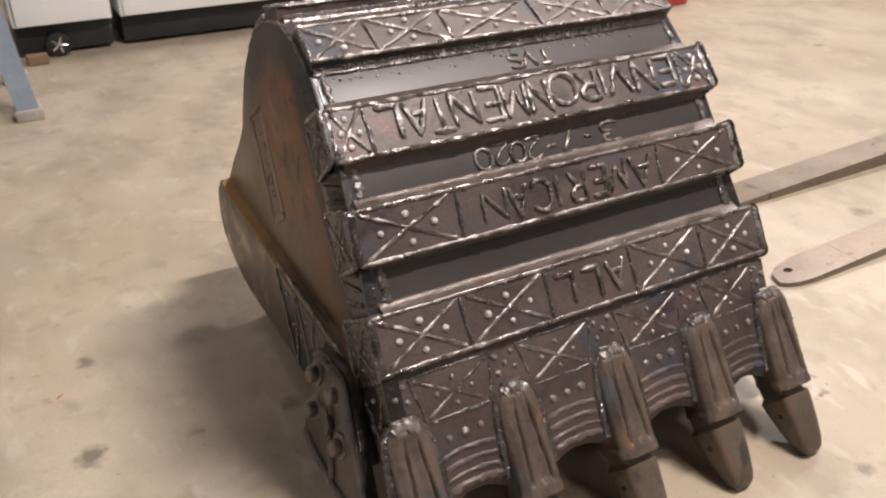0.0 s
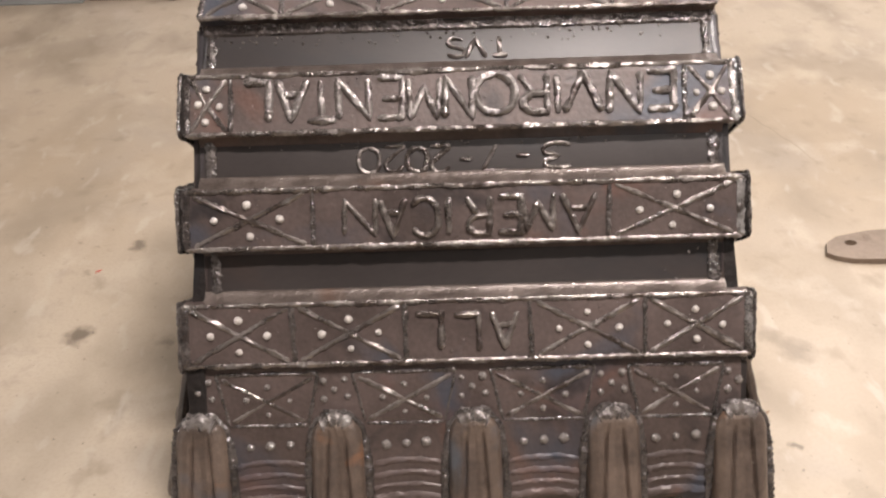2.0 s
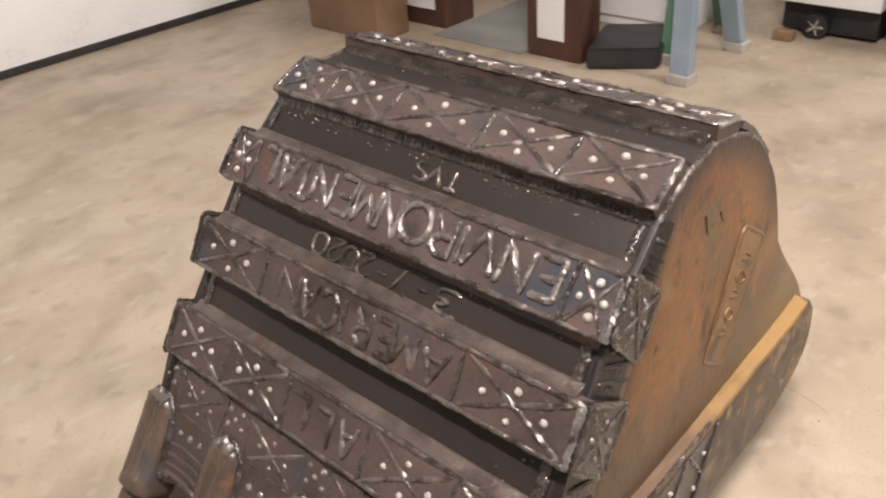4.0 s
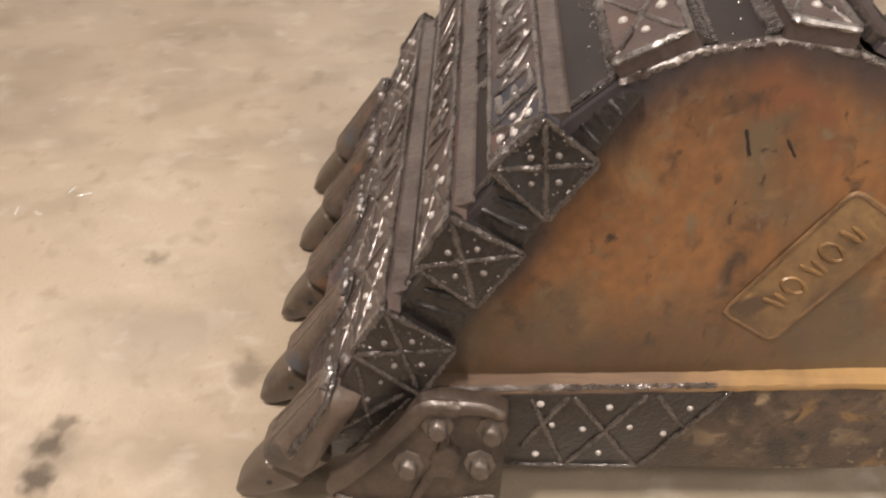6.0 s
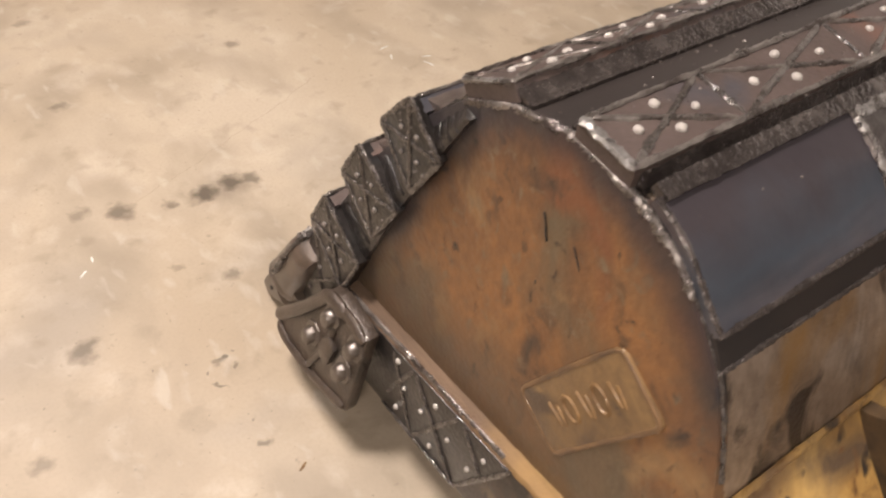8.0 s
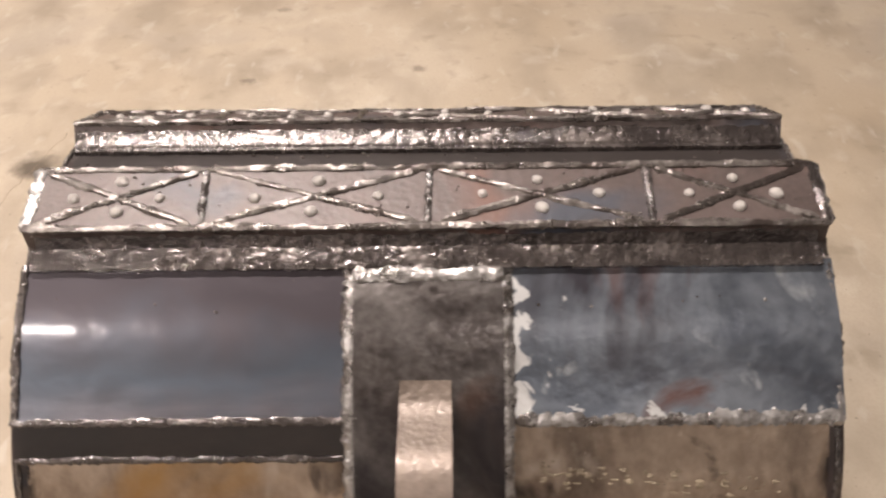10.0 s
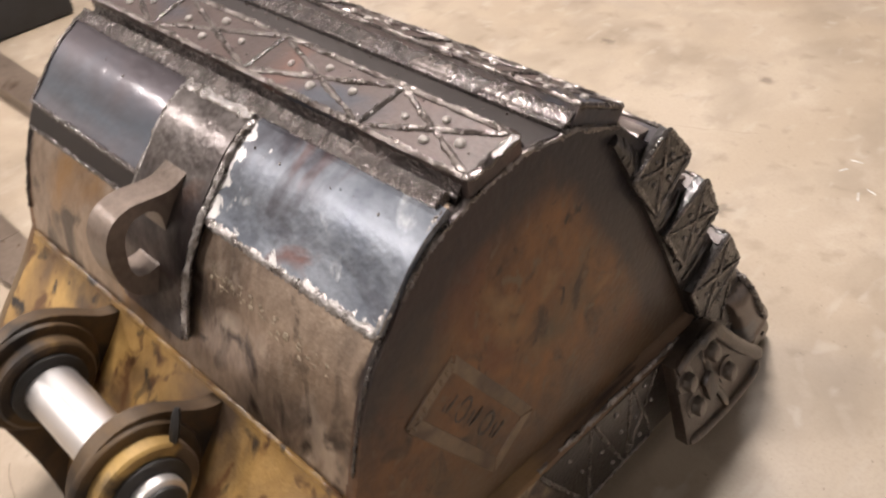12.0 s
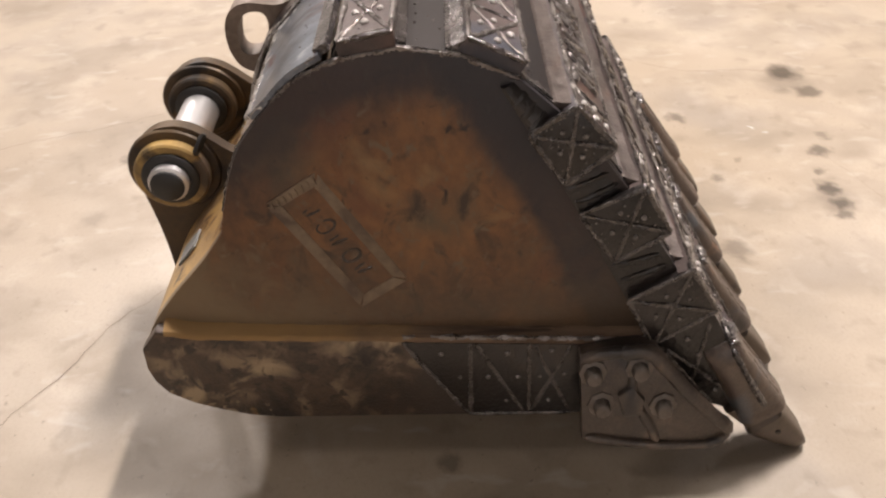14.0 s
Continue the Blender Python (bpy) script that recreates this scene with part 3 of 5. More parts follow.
GLYPHS = {  # strokes on a unit square
    "A": "0,0 .5,1 1,0|.2,.36 .8,.36", "L": "0,1 0,0 .9,0", "M": "0,0 .08,1 .5,.25 .92,1 1,0", "E": "1,1 0,1 0,0 1,0|0,.52 .8,.52",
    "R": "0,0 0,1 .6,1 .9,.85 .9,.68 .6,.52 0,.5|.5,.5 1,0", "I": ".5,0 .5,1", "C": "1,.82 .7,1 .3,1 0,.75 0,.25 .3,0 .7,0 1,.18",
    "N": "0,0 0,1 1,0 1,1", "V": "0,1 .5,0 1,1", "O": ".5,0 .15,.12 0,.5 .15,.88 .5,1 .85,.88 1,.5 .85,.12 .5,0", "T": "0,1 1,1|.5,1 .5,0",
    "S": "1,.85 .6,1 .15,.92 .05,.7 .35,.52 .8,.42 .95,.2 .7,0 .1,.1", "3": "0,.9 .4,1 .85,.9 .9,.68 .45,.52 .95,.35 .85,.08 .4,0 0,.1", "-": ".2,.5 .85,.5",
    "7": "0,1 1,1 .35,0", "2": "0,.8 .3,1 .75,.98 .95,.72 .6,.4 0,0 1,0", "0": ".5,0 .12,.15 .05,.5 .15,.85 .5,1 .85,.85 .95,.5 .85,.15 .5,0",
}


def word(text, field, spans, u_base, height, parent, material=BEAD, r=0.0052):
    """Weld-bead lettering that reads from the bucket's top: each letter from its own x to its own x, feet up the slope."""
    for ch, (xa, xb) in zip(text, spans):
        bm = bmesh.new()
        up, tall = u_base + RNG.uniform(-0.002, 0.002), height * RNG.uniform(0.95, 1.05)
        lean = RNG.uniform(-0.07, 0.07)
        for stroke in GLYPHS[ch].split("|"):
            pts = [tuple(float(v) for v in p.split(",")) for p in stroke.split()]
            run = [field(xa + (xb - xa) * (px + lean * (py - 0.5)), up - py * tall, 0.0015) for px, py in pts]
            if ch in "OCS3028" and len(run) > 4:
                run = smooth_line(run, 0.006)
            bead(bm, run, r * RNG.uniform(0.9, 1.12), 0.3, 8, 0.005, 0.85, field.n, 0.15)
        part("letter", bm, material, parent, f'weld-bead character "{ch}"')


# ---- setting ----
def setting():
    bm = box(-3.86, 9.0, -6.2, 6.2, -0.12, 0.0)
    solo("floor", bm, FLOOR, "tan sealed concrete shop floor with dark oil stains and hairline cracks", "floor", kind="structure")
    for name, dims, m, label in (
        ("wall_north", (-3.86, 9.0, 6.2, 6.4, 0, 5.6), WALL, "unseen workshop wall, light for the steel to reflect"),
        ("wall_south", (-3.86, 9.0, -6.4, -6.2, 0, 5.6), DARK_WALL, "unseen workshop wall, dark to hold back bounce light"),
        ("wall_east", (9.0, 9.2, -6.4, 6.4, 0, 5.6), WALL, "unseen workshop wall, light for the steel to reflect"),
        ("wall_west", (-4.06, -3.86, -6.4, 6.4, 0, 5.6), DARK_WALL, "unseen workshop wall, dark to hold back bounce light"),
    ):
        solo(name, box(*dims), m, label, "wall", kind="structure")
    solo("ceiling", box(-4.06, 9.2, -6.4, 6.4, 5.6, 5.7), CEIL, "unseen workshop ceiling, dark to hold back bounce light", "ceiling", kind="structure")
    bm = bmesh.new()
    for k in range(6):
        box(-3.85, -3.80, -2.6, 3.1, 0.045 + k * 0.5, 0.535 + k * 0.5, 0.006, bm)
    door = solo("door_1", bm, WHITE, "white sectional overhead door with a dark rubber seal at the floor", "door", kind="structure")
    seal = new("door_seal", finish("door_seal", box(-3.86, -3.795, -2.6, 3.1, 0.0, 0.043, 0.006), RUBBER))
    seal.parent = door


setting()
floor = bpy.data.objects["floor"]


def crack(points, wide=1.0):
    """A hairline crack as a narrow dark strip in the floor."""
    line = smooth_line([(*p,) for p in points], 0.03)
    bm = bmesh.new()
    rows = []
    for i, p in enumerate(line):
        a, b = line[max(i - 1, 0)], line[min(i + 1, len(line) - 1)]
        w = (b - a).normalized()
        o = Vector((-w.y, w.x)) * RNG.uniform(0.0005, 0.0014) * wide
        c = p + Vector((-w.y, w.x)) * RNG.uniform(-0.006, 0.006)
        rows.append((bm.verts.new((*(c + o), 0.0012)), bm.verts.new((*(c - o), 0.0012))))
    for a, b in zip(rows, rows[1:]):
        bm.faces.new((a[0], b[0], b[1], a[1]))
    ob = new("crack", finish("crack", bm, CRACK))
    ob.parent = floor


CRACK = mat("crack_dirt", (0.16, 0.125, 0.095), (0.24, 0.19, 0.145), (0.7, 0.9), 0.0, 20, 90, 0.0)
crack([(-0.454, 1.815), (-0.332, 1.743), (-0.2, 1.663), (-0.034, 1.594), (0.057, 1.52), (0.145, 1.482), (0.303, 1.441), (0.537, 1.38)])
crack([(0.728, 2.372), (0.836, 2.191), (0.928, 1.944), (1.028, 1.724), (1.113, 1.511)])
crack([(-0.074, -0.709), (0.074, -0.632), (0.212, -0.577), (0.435, -0.479), (0.583, -0.428), (0.646, -0.408)], 0.35)
crack([(1.478, 0.298), (1.36, 0.128), (1.231, -0.1), (1.218, -0.324), (1.15, -0.634)])



def scuff(x, y, length, degrees, material, label):
    bm = bmesh.new()
    a = Vector((math.cos(radians(degrees)), math.sin(radians(degrees)), 0))
    bead(bm, [Vector((x, y, 0.001)) - a * length / 2, Vector((x, y, 0.002)), Vector((x, y, 0.001)) + a * length / 2], 0.003, 0.5, 6, 0.008, 0.35, Vector((0, 0, 1)), 0.3)
    ob = new("scuff", finish("scuff", bm, material))
    ob.parent = floor
    ob["label"] = label


# Lamp glints on the sealed concrete, put in as small white strips.
GLINT = mat("floor_glint", (0.65, 0.62, 0.58), (0.8, 0.78, 0.74), (0.15, 0.3), 0.2, 30, 90, 0.2)
for x, y, l, q in ((-0.348, -0.737, 0.035, 10), (-0.437, -0.622, 0.03, -20), (-0.336, -0.677, 0.03, 60), (-0.418, -0.582, 0.04, 110), (0.814, -0.228, 0.025, 40), (0.781, -0.265, 0.02, 80)):
    scuff(x, y, l, q, GLINT, "small white strip for a glint on the concrete")
scuff(0.643, 0.505, 0.022, 30, YELLOW, "fleck of yellow paint")
scuff(-0.974, 1.063, 0.02, 40, RED, "smear of red paint")

# ---- the bucket ----
bucket = thing("excavator_bucket", (0, 0.7, 0), "steel excavator bucket upside down, varnished, with weld-bead trusses and lettering", "bucket")

FRONT = [(0.1635, 0.178), (0.300, 0.396), (0.362, 0.470), (0.412, 0.546), (0.460, 0.632), (0.510, 0.699), (0.578, 0.773), (0.644, 0.833), (0.731, 0.873), (0.823, 0.884), (0.906, 0.868)]
REAR = [(0.906, 0.868), (0.985, 0.832), (1.043, 0.774), (1.078, 0.720), (1.105, 0.640), (1.124, 0.560)]
FLARE = [(1.124, 0.560), (1.165, 0.503), (1.225, 0.434), (1.278, 0.370), (1.309, 0.318)]
HALF = 0.432

part("front_shell", sheet([Vector(p) for p in FRONT[1:]], -HALF, HALF, 0.018), SHELL, bucket, "dark smooth varnished steel shell plate")
part("rear_shell", sheet(smooth_line(REAR), -HALF, HALF, 0.018), BACK, bucket, "old brown rear shell plate")
part("rear_lip", sheet(smooth_line(FLARE), -HALF, HALF, 0.018), YELLOW, bucket, "rear lip in worn yellow paint")

SIDE = FRONT + [tuple(p) for p in smooth_line(REAR)][1:] + [tuple(p) for p in smooth_line(FLARE)][1:] + [
    (1.318, 0.290), (1.317, 0.250), (1.291, 0.205), (1.191, 0.160), (1.085, 0.134), (0.863, 0.132), (0.519, 0.132), (0.36, 0.132), (0.227, 0.130)]
LOWER_STRIP = [(0.36, 0.126), (0.522, 0.128), (0.86, 0.128), (1.08, 0.131), (1.135, 0.140), (1.185, 0.156), (1.24, 0.178), (1.283, 0.206), (1.302, 0.238), (1.310, 0.270), (1.308, 0.318), (1.275, 0.358), (1.15, 0.343), (0.90, 0.333), (0.549, 0.320), (0.40, 0.316)]
CUTTER = [(0.527, 0.316), (0.517, 0.136), (0.44, 0.116), (0.36, 0.102), (0.265, 0.099), (0.228, 0.114), (0.226, 0.142), (0.246, 0.156), (0.340, 0.250), (0.388, 0.322), (0.42, 0.330), (0.458, 0.328)]


def side_field(side, x):
    """Points on a side: (y, z, how far proud)."""
    return lambda y, z, n=0.0: Vector((side * (x + n), y, z))


BANDS = [  # centre y, z, slope, half height, half width
    (0.313, 0.440, 58.5, 0.0516, 0.470),
    (0.413, 0.602, 60.8, 0.0493, 0.458),
    (0.523, 0.754, 48.5, 0.0500, 0.454),
    (0.676, 0.878, 25.8, 0.0480, 0.441),
    (0.869, 0.903, -11.6, 0.0425, 0.447),
]
FIELDS = [Face(*b[:3]) for b in BANDS]
THICK = 0.026


def cross(name, corners, parent, normal, r=0.0045, material=BEAD, n=0.0):
    """Two beads across a panel, from its four corners in order."""
    bm = bmesh.new()
    a, b, c, d = [Vector(p) for p in corners]
    m = (a + b + c + d) / 4
    a, b, c, d = [m + (p - m) * 0.93 for p in (a, b, c, d)]
    bead(bm, [a, c], r, normal=normal)
    bead(bm, [b, d], r, normal=normal)
    return part(name, bm, material, parent)


def truss_panel(band, field, x0, x1, h, dots=True):
    cross("weld_cross", [field(x0, -h), field(x1, -h), field(x1, h), field(x0, h)], band, field.n)
    mx, w = (x0 + x1) / 2, (x1 - x0)
    if dots:
        for dx, du in ((-0.27 * w, 0), (0.27 * w, 0), (0, 0.55 * h), (0, -0.55 * h)):
            dot(band, field(mx + dx + RNG.uniform(-0.004, 0.004), du + RNG.uniform(-0.003, 0.003), 0.001), field.n, 0.0075)


def make_band(i, splits, panels, words=()):
    h, w = BANDS[i][3:]
    f = FIELDS[i]
    bm = bmesh.new()
    ring = [(-h, 0.0), (h, 0.0), (h + 0.004, -THICK), (-h + 0.002, -THICK)]
    rows = []
    nx = 40
    for k in range(nx + 1):
        x = -w + 2 * w * k / nx
        rows.append([bm.verts.new(f(x, u + RNG.uniform(-0.0008, 0.0008), n + (RNG.uniform(-0.0006, 0.0006)))) for u, n in ring])
    for a, b in zip(rows, rows[1:]):
        for q in range(4):
            bm.faces.new((a[q], a[(q + 1) % 4], b[(q + 1) % 4], b[q]))
    bm.faces.new(rows[0][::-1])
    bm.faces.new(rows[-1])
    band = part("wear_band", bm, STEEL, bucket, "brown varnished flat bar with weld-bead decoration", 30)
    bm = bmesh.new()
    for u in (-h + 0.002, h - 0.002):
        bead(bm, [f(-w, u, 0.0), f(w, u, 0.0)], 0.0046, 0.32, normal=f.n)
    part("weld_border", bm, BEAD, band, "bright rippled weld bead along the edges")
    for x in (-w + 0.002, w - 0.002):
        part("corner_weld", bead(bmesh.new(), [f(x, -h, -0.001), f(x, h, -0.001)], 0.0078, 0.2, normal=f.n, flat=0.6), BRIGHT_WELD if x > 0 else LUMPS, band, "lumpy weld on the corner")
    if splits:
        for x in splits:
            part("weld_divider", bead(bmesh.new(), [f(x, -h + 0.004, 0.0), f(x + RNG.uniform(-0.004, 0.004), h - 0.004, 0.0)], 0.0045, normal=f.n), DULL_BEAD, band)
    for x0, x1 in panels:
        truss_panel(band, f, x0, x1, h - 0.004)
    for text, spans, base, hh in words:
        word(text, f, spans, base, hh, band, BRIGHT_BEAD if i == 2 else BEAD, 0.0058 if i == 2 else 0.0052)
    # fillet welds at the upper and the lower joint with the shell
    coarse = i > 2
    bm = ramp(bmesh.new(), f, -0.436, 0.436, (h - 0.001, -0.005), (h + (0.016 if coarse else 0.020), -THICK + 0.001), 0.0007 if coarse else 0.0005, step=0.0045)
    part("fillet_weld", bm, LUMPS if coarse else FILLET, band, "rough silvery fillet weld" if coarse else "smooth brown-grey fillet weld", 70)
    bm = ramp(bmesh.new(), f, -0.436, 0.436, (-h + 0.002, -THICK + 0.010), (-h - 0.012, -THICK), 0.0006 if coarse else 0.0004, step=0.0045)
    part("fillet_weld", bm, LUMPS if coarse else STEEL, band, "fillet weld at the foot of the bar", 70)
    return band


bands = [
    make_band(0, (-0.285, -0.099, 0.110, 0.297), [(-0.463, -0.288), (-0.282, -0.102), (0.113, 0.294), (0.300, 0.464)], [("ALL", ((0.087, 0.044), (0.023, -0.022), (-0.040, -0.087)), 0.028, 0.058)]),
    make_band(1, (-0.246, 0.238), [(-0.450, -0.25), (0.242, 0.450)], [("AMERICAN", ((0.218, 0.162), (0.150, 0.100), (0.096, 0.059), (0.045, 0.007), (-0.013, -0.031), (-0.041, -0.081), (-0.093, -0.134), (-0.142, -0.193)), 0.029, 0.059)]),
    make_band(2, (-0.374, 0.366), [(-0.447, -0.378), (0.370, 0.447)], [("ENVIRONMENTAL", ((0.348, 0.306), (0.294, 0.245), (0.232, 0.172), (0.170, 0.150), (0.143, 0.099), (0.092, 0.028), (0.022, -0.022), (-0.031, -0.082), (-0.092, -0.133), (-0.147, -0.196), (-0.201, -0.248), (-0.248, -0.297), (-0.310, -0.357)), 0.037, 0.064)]),
    make_band(3, (-0.292, -0.130, 0.084, 0.260), [(-0.428, -0.294), (-0.29, -0.132), (-0.128, 0.082), (0.086, 0.258), (0.262, 0.428)]),
    make_band(4, (-0.254, -0.004, 0.253), [(-0.442, -0.257), (-0.251, -0.007), (-0.001, 0.250), (0.256, 0.442)]),
]


# writing on the shell between the bands
def shell_field(i):
    a, b = Vector(FRONT[i]), Vector(FRONT[i + 1])
    m = (a + b) / 2
    return Face(m.x, m.y, math.degrees(math.atan2(b.y - a.y, b.x - a.x)))


shell = bpy.data.objects["front_shell"]
word("3-7-2020", shell_field(4), ((0.182, 0.135), (0.120, 0.088), (0.074, 0.036), (0.026, -0.007), (-0.018, -0.050), (-0.053, -0.090), (-0.094, -0.126), (-0.132, -0.171)), 0.020, 0.041, shell, BEAD, 0.0036)
word("TVS", shell_field(6), ((0.083, 0.058), (0.047, 0.014), (0.013, -0.017)), 0.017, 0.032, shell, BEAD, 0.0038)


for i in (2, 4, 6):
    for x in (-0.416, 0.416):
        f = shell_field(i)
        half = (Vector(FRONT[i + 1]) - Vector(FRONT[i])).length / 2
        part("end_weld", bead(bmesh.new(), [f(x, -half, 0.001), f(x + 0.002, 0, 0.002), f(x, half, 0.001)], 0.009, 0.5, 9, 0.005, 0.3, f.n, 0.35), DULL_BEAD, shell, "dull lumpy weld at the end of the shell")


def spatter(field, u0, u1, x0, x1, count, parent=None, big=0.0032):
    bm = bmesh.new()
    for _ in range(count):
        p = field(RNG.uniform(x0, x1), RNG.uniform(u0, u1), 0.0)
        r = RNG.uniform(0.0010, big)
        geo = bmesh.ops.create_icosphere(bm, subdivisions=1, radius=r)
        bmesh.ops.translate(bm, verts=geo["verts"], vec=p)
    part("weld_spatter", bm, BEAD, parent or shell)["kind"] = "stuff"


spatter(shell_field(6), 0.010, 0.040, -0.42, 0.42, 90)
spatter(shell_field(4), 0.02, 0.04, -0.42, 0.42, 40)
spatter(shell_field(2), -0.03, 0.03, 0.33, 0.42, 5)
spatter(shell_field(8), -0.04, 0.04, -0.42, 0.42, 60)


for band, f, row in zip(bands, FIELDS, BANDS):
    spatter(f, -row[3], row[3] + 0.01, -row[4] + 0.01, row[4] - 0.01, 45, band, 0.0020)


def side_of_bucket(side):
    x0 = 0.449
    dz = -0.008 * side

    def lower(outline):
        return [(y, z + dz) for y, z in outline]

    plate = part("side_plate", prism([p for p in SIDE], side * (HALF - 0.006), side * x0, 0.003), RUST, bucket, "orange-brown varnished side plate with dark heat marks and painted shade")
    # welded joint round the plate's edge
    bm = bmesh.new()
    bead(bm, [Vector((side * 0.441, *p)) for p in SIDE[7:28]], 0.0034, 0.3, step=0.004, lump=0.25)
    part("edge_weld", bm, DULL_BEAD, plate, "rough edge weld")
    arc = [p for p in SIDE[7:22] if p[1] > 0.79]
    part("arc_weld", bead(bmesh.new(), [Vector((side * 0.4455, p[0], p[1] - 0.002)) for p in arc], 0.0048, 0.35, 8, 0.0045, 0.8, None, 0.3), BEAD, plate, "lumpy grey weld under the bands' ends")
    strip = part("mouth_strip", prism(lower(LOWER_STRIP), side * x0, side * 0.478, 0.005), LOWER, bucket, "scuffed strip with rust and yellow paint remains along the mouth")
    f0 = side_field(side, 0.478)
    f = lambda y, z, n=0.0: f0(y, z + dz + 0.012, n)
    nrm = Vector((side, 0, 0))
    part("top_weld", bead(bmesh.new(), [f(0.40, 0.308, -0.004), f(0.54, 0.311, -0.004), f(0.85, 0.319, -0.004)], 0.0055, 0.3, normal=nrm), BEAD, strip, "bright weld along the strip's top")
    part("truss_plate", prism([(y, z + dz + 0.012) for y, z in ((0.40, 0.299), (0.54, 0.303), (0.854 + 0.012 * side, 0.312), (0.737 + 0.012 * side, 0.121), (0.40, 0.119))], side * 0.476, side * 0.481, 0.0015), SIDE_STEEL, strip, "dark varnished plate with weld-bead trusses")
    f0 = side_field(side, 0.481)
    if side > 0:
        trusses = [[(0.868, 0.314), (0.748, 0.122)], [(0.748, 0.122), (0.53, 0.122)], [(0.758, 0.306), (0.808, 0.230)], [(0.742, 0.306), (0.630, 0.128)], [(0.632, 0.300), (0.742, 0.126)], [(0.565, 0.294), (0.622, 0.130)], [(0.622, 0.300), (0.548, 0.170)]]
        buttons = ((0.812, 0.276), (0.779, 0.213), (0.724, 0.228), (0.687, 0.277), (0.650, 0.222), (0.681, 0.160), (0.600, 0.232), (0.579, 0.284), (0.577, 0.155))
    else:
        trusses = [[(0.845, 0.312), (0.725, 0.124)], [(0.725, 0.124), (0.53, 0.122)], [(0.722, 0.308), (0.722, 0.128)], [(0.712, 0.308), (0.622, 0.128)], [(0.616, 0.306), (0.612, 0.128)], [(0.606, 0.302), (0.535, 0.134)], [(0.54, 0.302), (0.606, 0.134)]]
        buttons = ((0.775, 0.285), (0.742, 0.225), (0.69, 0.225), (0.655, 0.285), (0.655, 0.160), (0.635, 0.225), (0.575, 0.290), (0.575, 0.160), (0.548, 0.230), (0.594, 0.225))
    lines(strip, [[f(*p) for p in run] for run in trusses], 0.0044, DULL_BEAD, nrm)
    # Pale buttons carry painted highlights on the +x side; grey ones on -x.
    for y, z in buttons:
        dot(strip, f(y, z, 0.001), nrm, 0.0066 if side > 0 else 0.006, side < 0)
    # front corner: liner, caps of the three lower bands, lip end
    front = [Vector(p) for p in ((0.300, 0.398), (0.362, 0.472), (0.412, 0.548), (0.460, 0.634), (0.510, 0.701), (0.578, 0.775), (0.640, 0.832))]
    behind = [Vector(p) for p in ((0.385, 0.300), (0.440, 0.400), (0.487, 0.487), (0.532, 0.575), (0.577, 0.655), (0.630, 0.750), (0.672, 0.822))]
    bm = bmesh.new()
    rows = []
    for k in range(37):
        a, h = min(int(k / 6), 5), k / 6 - min(int(k / 6), 5)
        p, q = front[a].lerp(front[a + 1], h), behind[a].lerp(behind[a + 1], h)
        xf = 0.459 - 0.085 * max(0.0, p.y - 0.47)
        row = [bm.verts.new((side * 0.436, *p))]
        for g in range(8):
            t = g / 7
            row.append(bm.verts.new((side * (xf + (0.463 - xf) * math.sin(t * math.pi / 2) - (0.003 if g == 7 else 0)), *p.lerp(q, t))))
        row.append(bm.verts.new((side * 0.436, *q)))
        rows.append(row)
    for a, b in zip(rows, rows[1:]):
        for q in range(10):
            bm.faces.new((a[q], a[(q + 1) % 10], b[(q + 1) % 10], b[q]))
    bm.faces.new(rows[0][::-1])
    bm.faces.new(rows[-1])
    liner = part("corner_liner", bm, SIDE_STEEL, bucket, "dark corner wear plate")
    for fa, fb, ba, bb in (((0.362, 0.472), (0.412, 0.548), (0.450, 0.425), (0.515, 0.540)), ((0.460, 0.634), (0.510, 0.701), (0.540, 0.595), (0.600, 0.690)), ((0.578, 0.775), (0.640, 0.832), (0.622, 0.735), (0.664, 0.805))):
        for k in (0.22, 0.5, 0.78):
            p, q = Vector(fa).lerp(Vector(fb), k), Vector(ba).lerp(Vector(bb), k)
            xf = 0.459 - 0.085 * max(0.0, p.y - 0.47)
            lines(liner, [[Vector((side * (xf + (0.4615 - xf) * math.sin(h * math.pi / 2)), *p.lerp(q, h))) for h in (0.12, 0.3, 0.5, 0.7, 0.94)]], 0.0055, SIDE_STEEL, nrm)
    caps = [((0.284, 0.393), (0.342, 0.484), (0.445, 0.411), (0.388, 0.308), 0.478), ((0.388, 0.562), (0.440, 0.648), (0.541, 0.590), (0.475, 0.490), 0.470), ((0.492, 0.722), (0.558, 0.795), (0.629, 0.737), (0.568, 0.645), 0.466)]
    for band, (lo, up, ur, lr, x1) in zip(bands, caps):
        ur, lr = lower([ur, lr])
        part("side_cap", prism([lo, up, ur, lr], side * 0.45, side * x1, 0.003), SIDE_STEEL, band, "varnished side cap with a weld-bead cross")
        f = side_field(side, x1)
        bm = bmesh.new()
        ring = [lo, up, ur, lr, lo]
        for a, b in zip(ring, ring[1:]):
            bead(bm, [f(*a, -0.001), f(*b, -0.001)], 0.0045, 0.35, normal=nrm)
        part("weld_border", bm, DULL_BEAD, band)
        cross("weld_cross", [f(*p) for p in (lo, up, ur, lr)], band, nrm, 0.004, DULL_BEAD)
        q = [Vector(p) for p in (lo, up, ur, lr)]
        m = sum(q, Vector((0, 0))) / 4
        specks = bmesh.new()
        for _ in range(34):
            h, k = RNG.random(), RNG.random()
            p = q[0].lerp(q[1], h).lerp(q[3].lerp(q[2], h), k)
            geo = bmesh.ops.create_icosphere(specks, subdivisions=1, radius=RNG.uniform(0.0010, 0.0026))
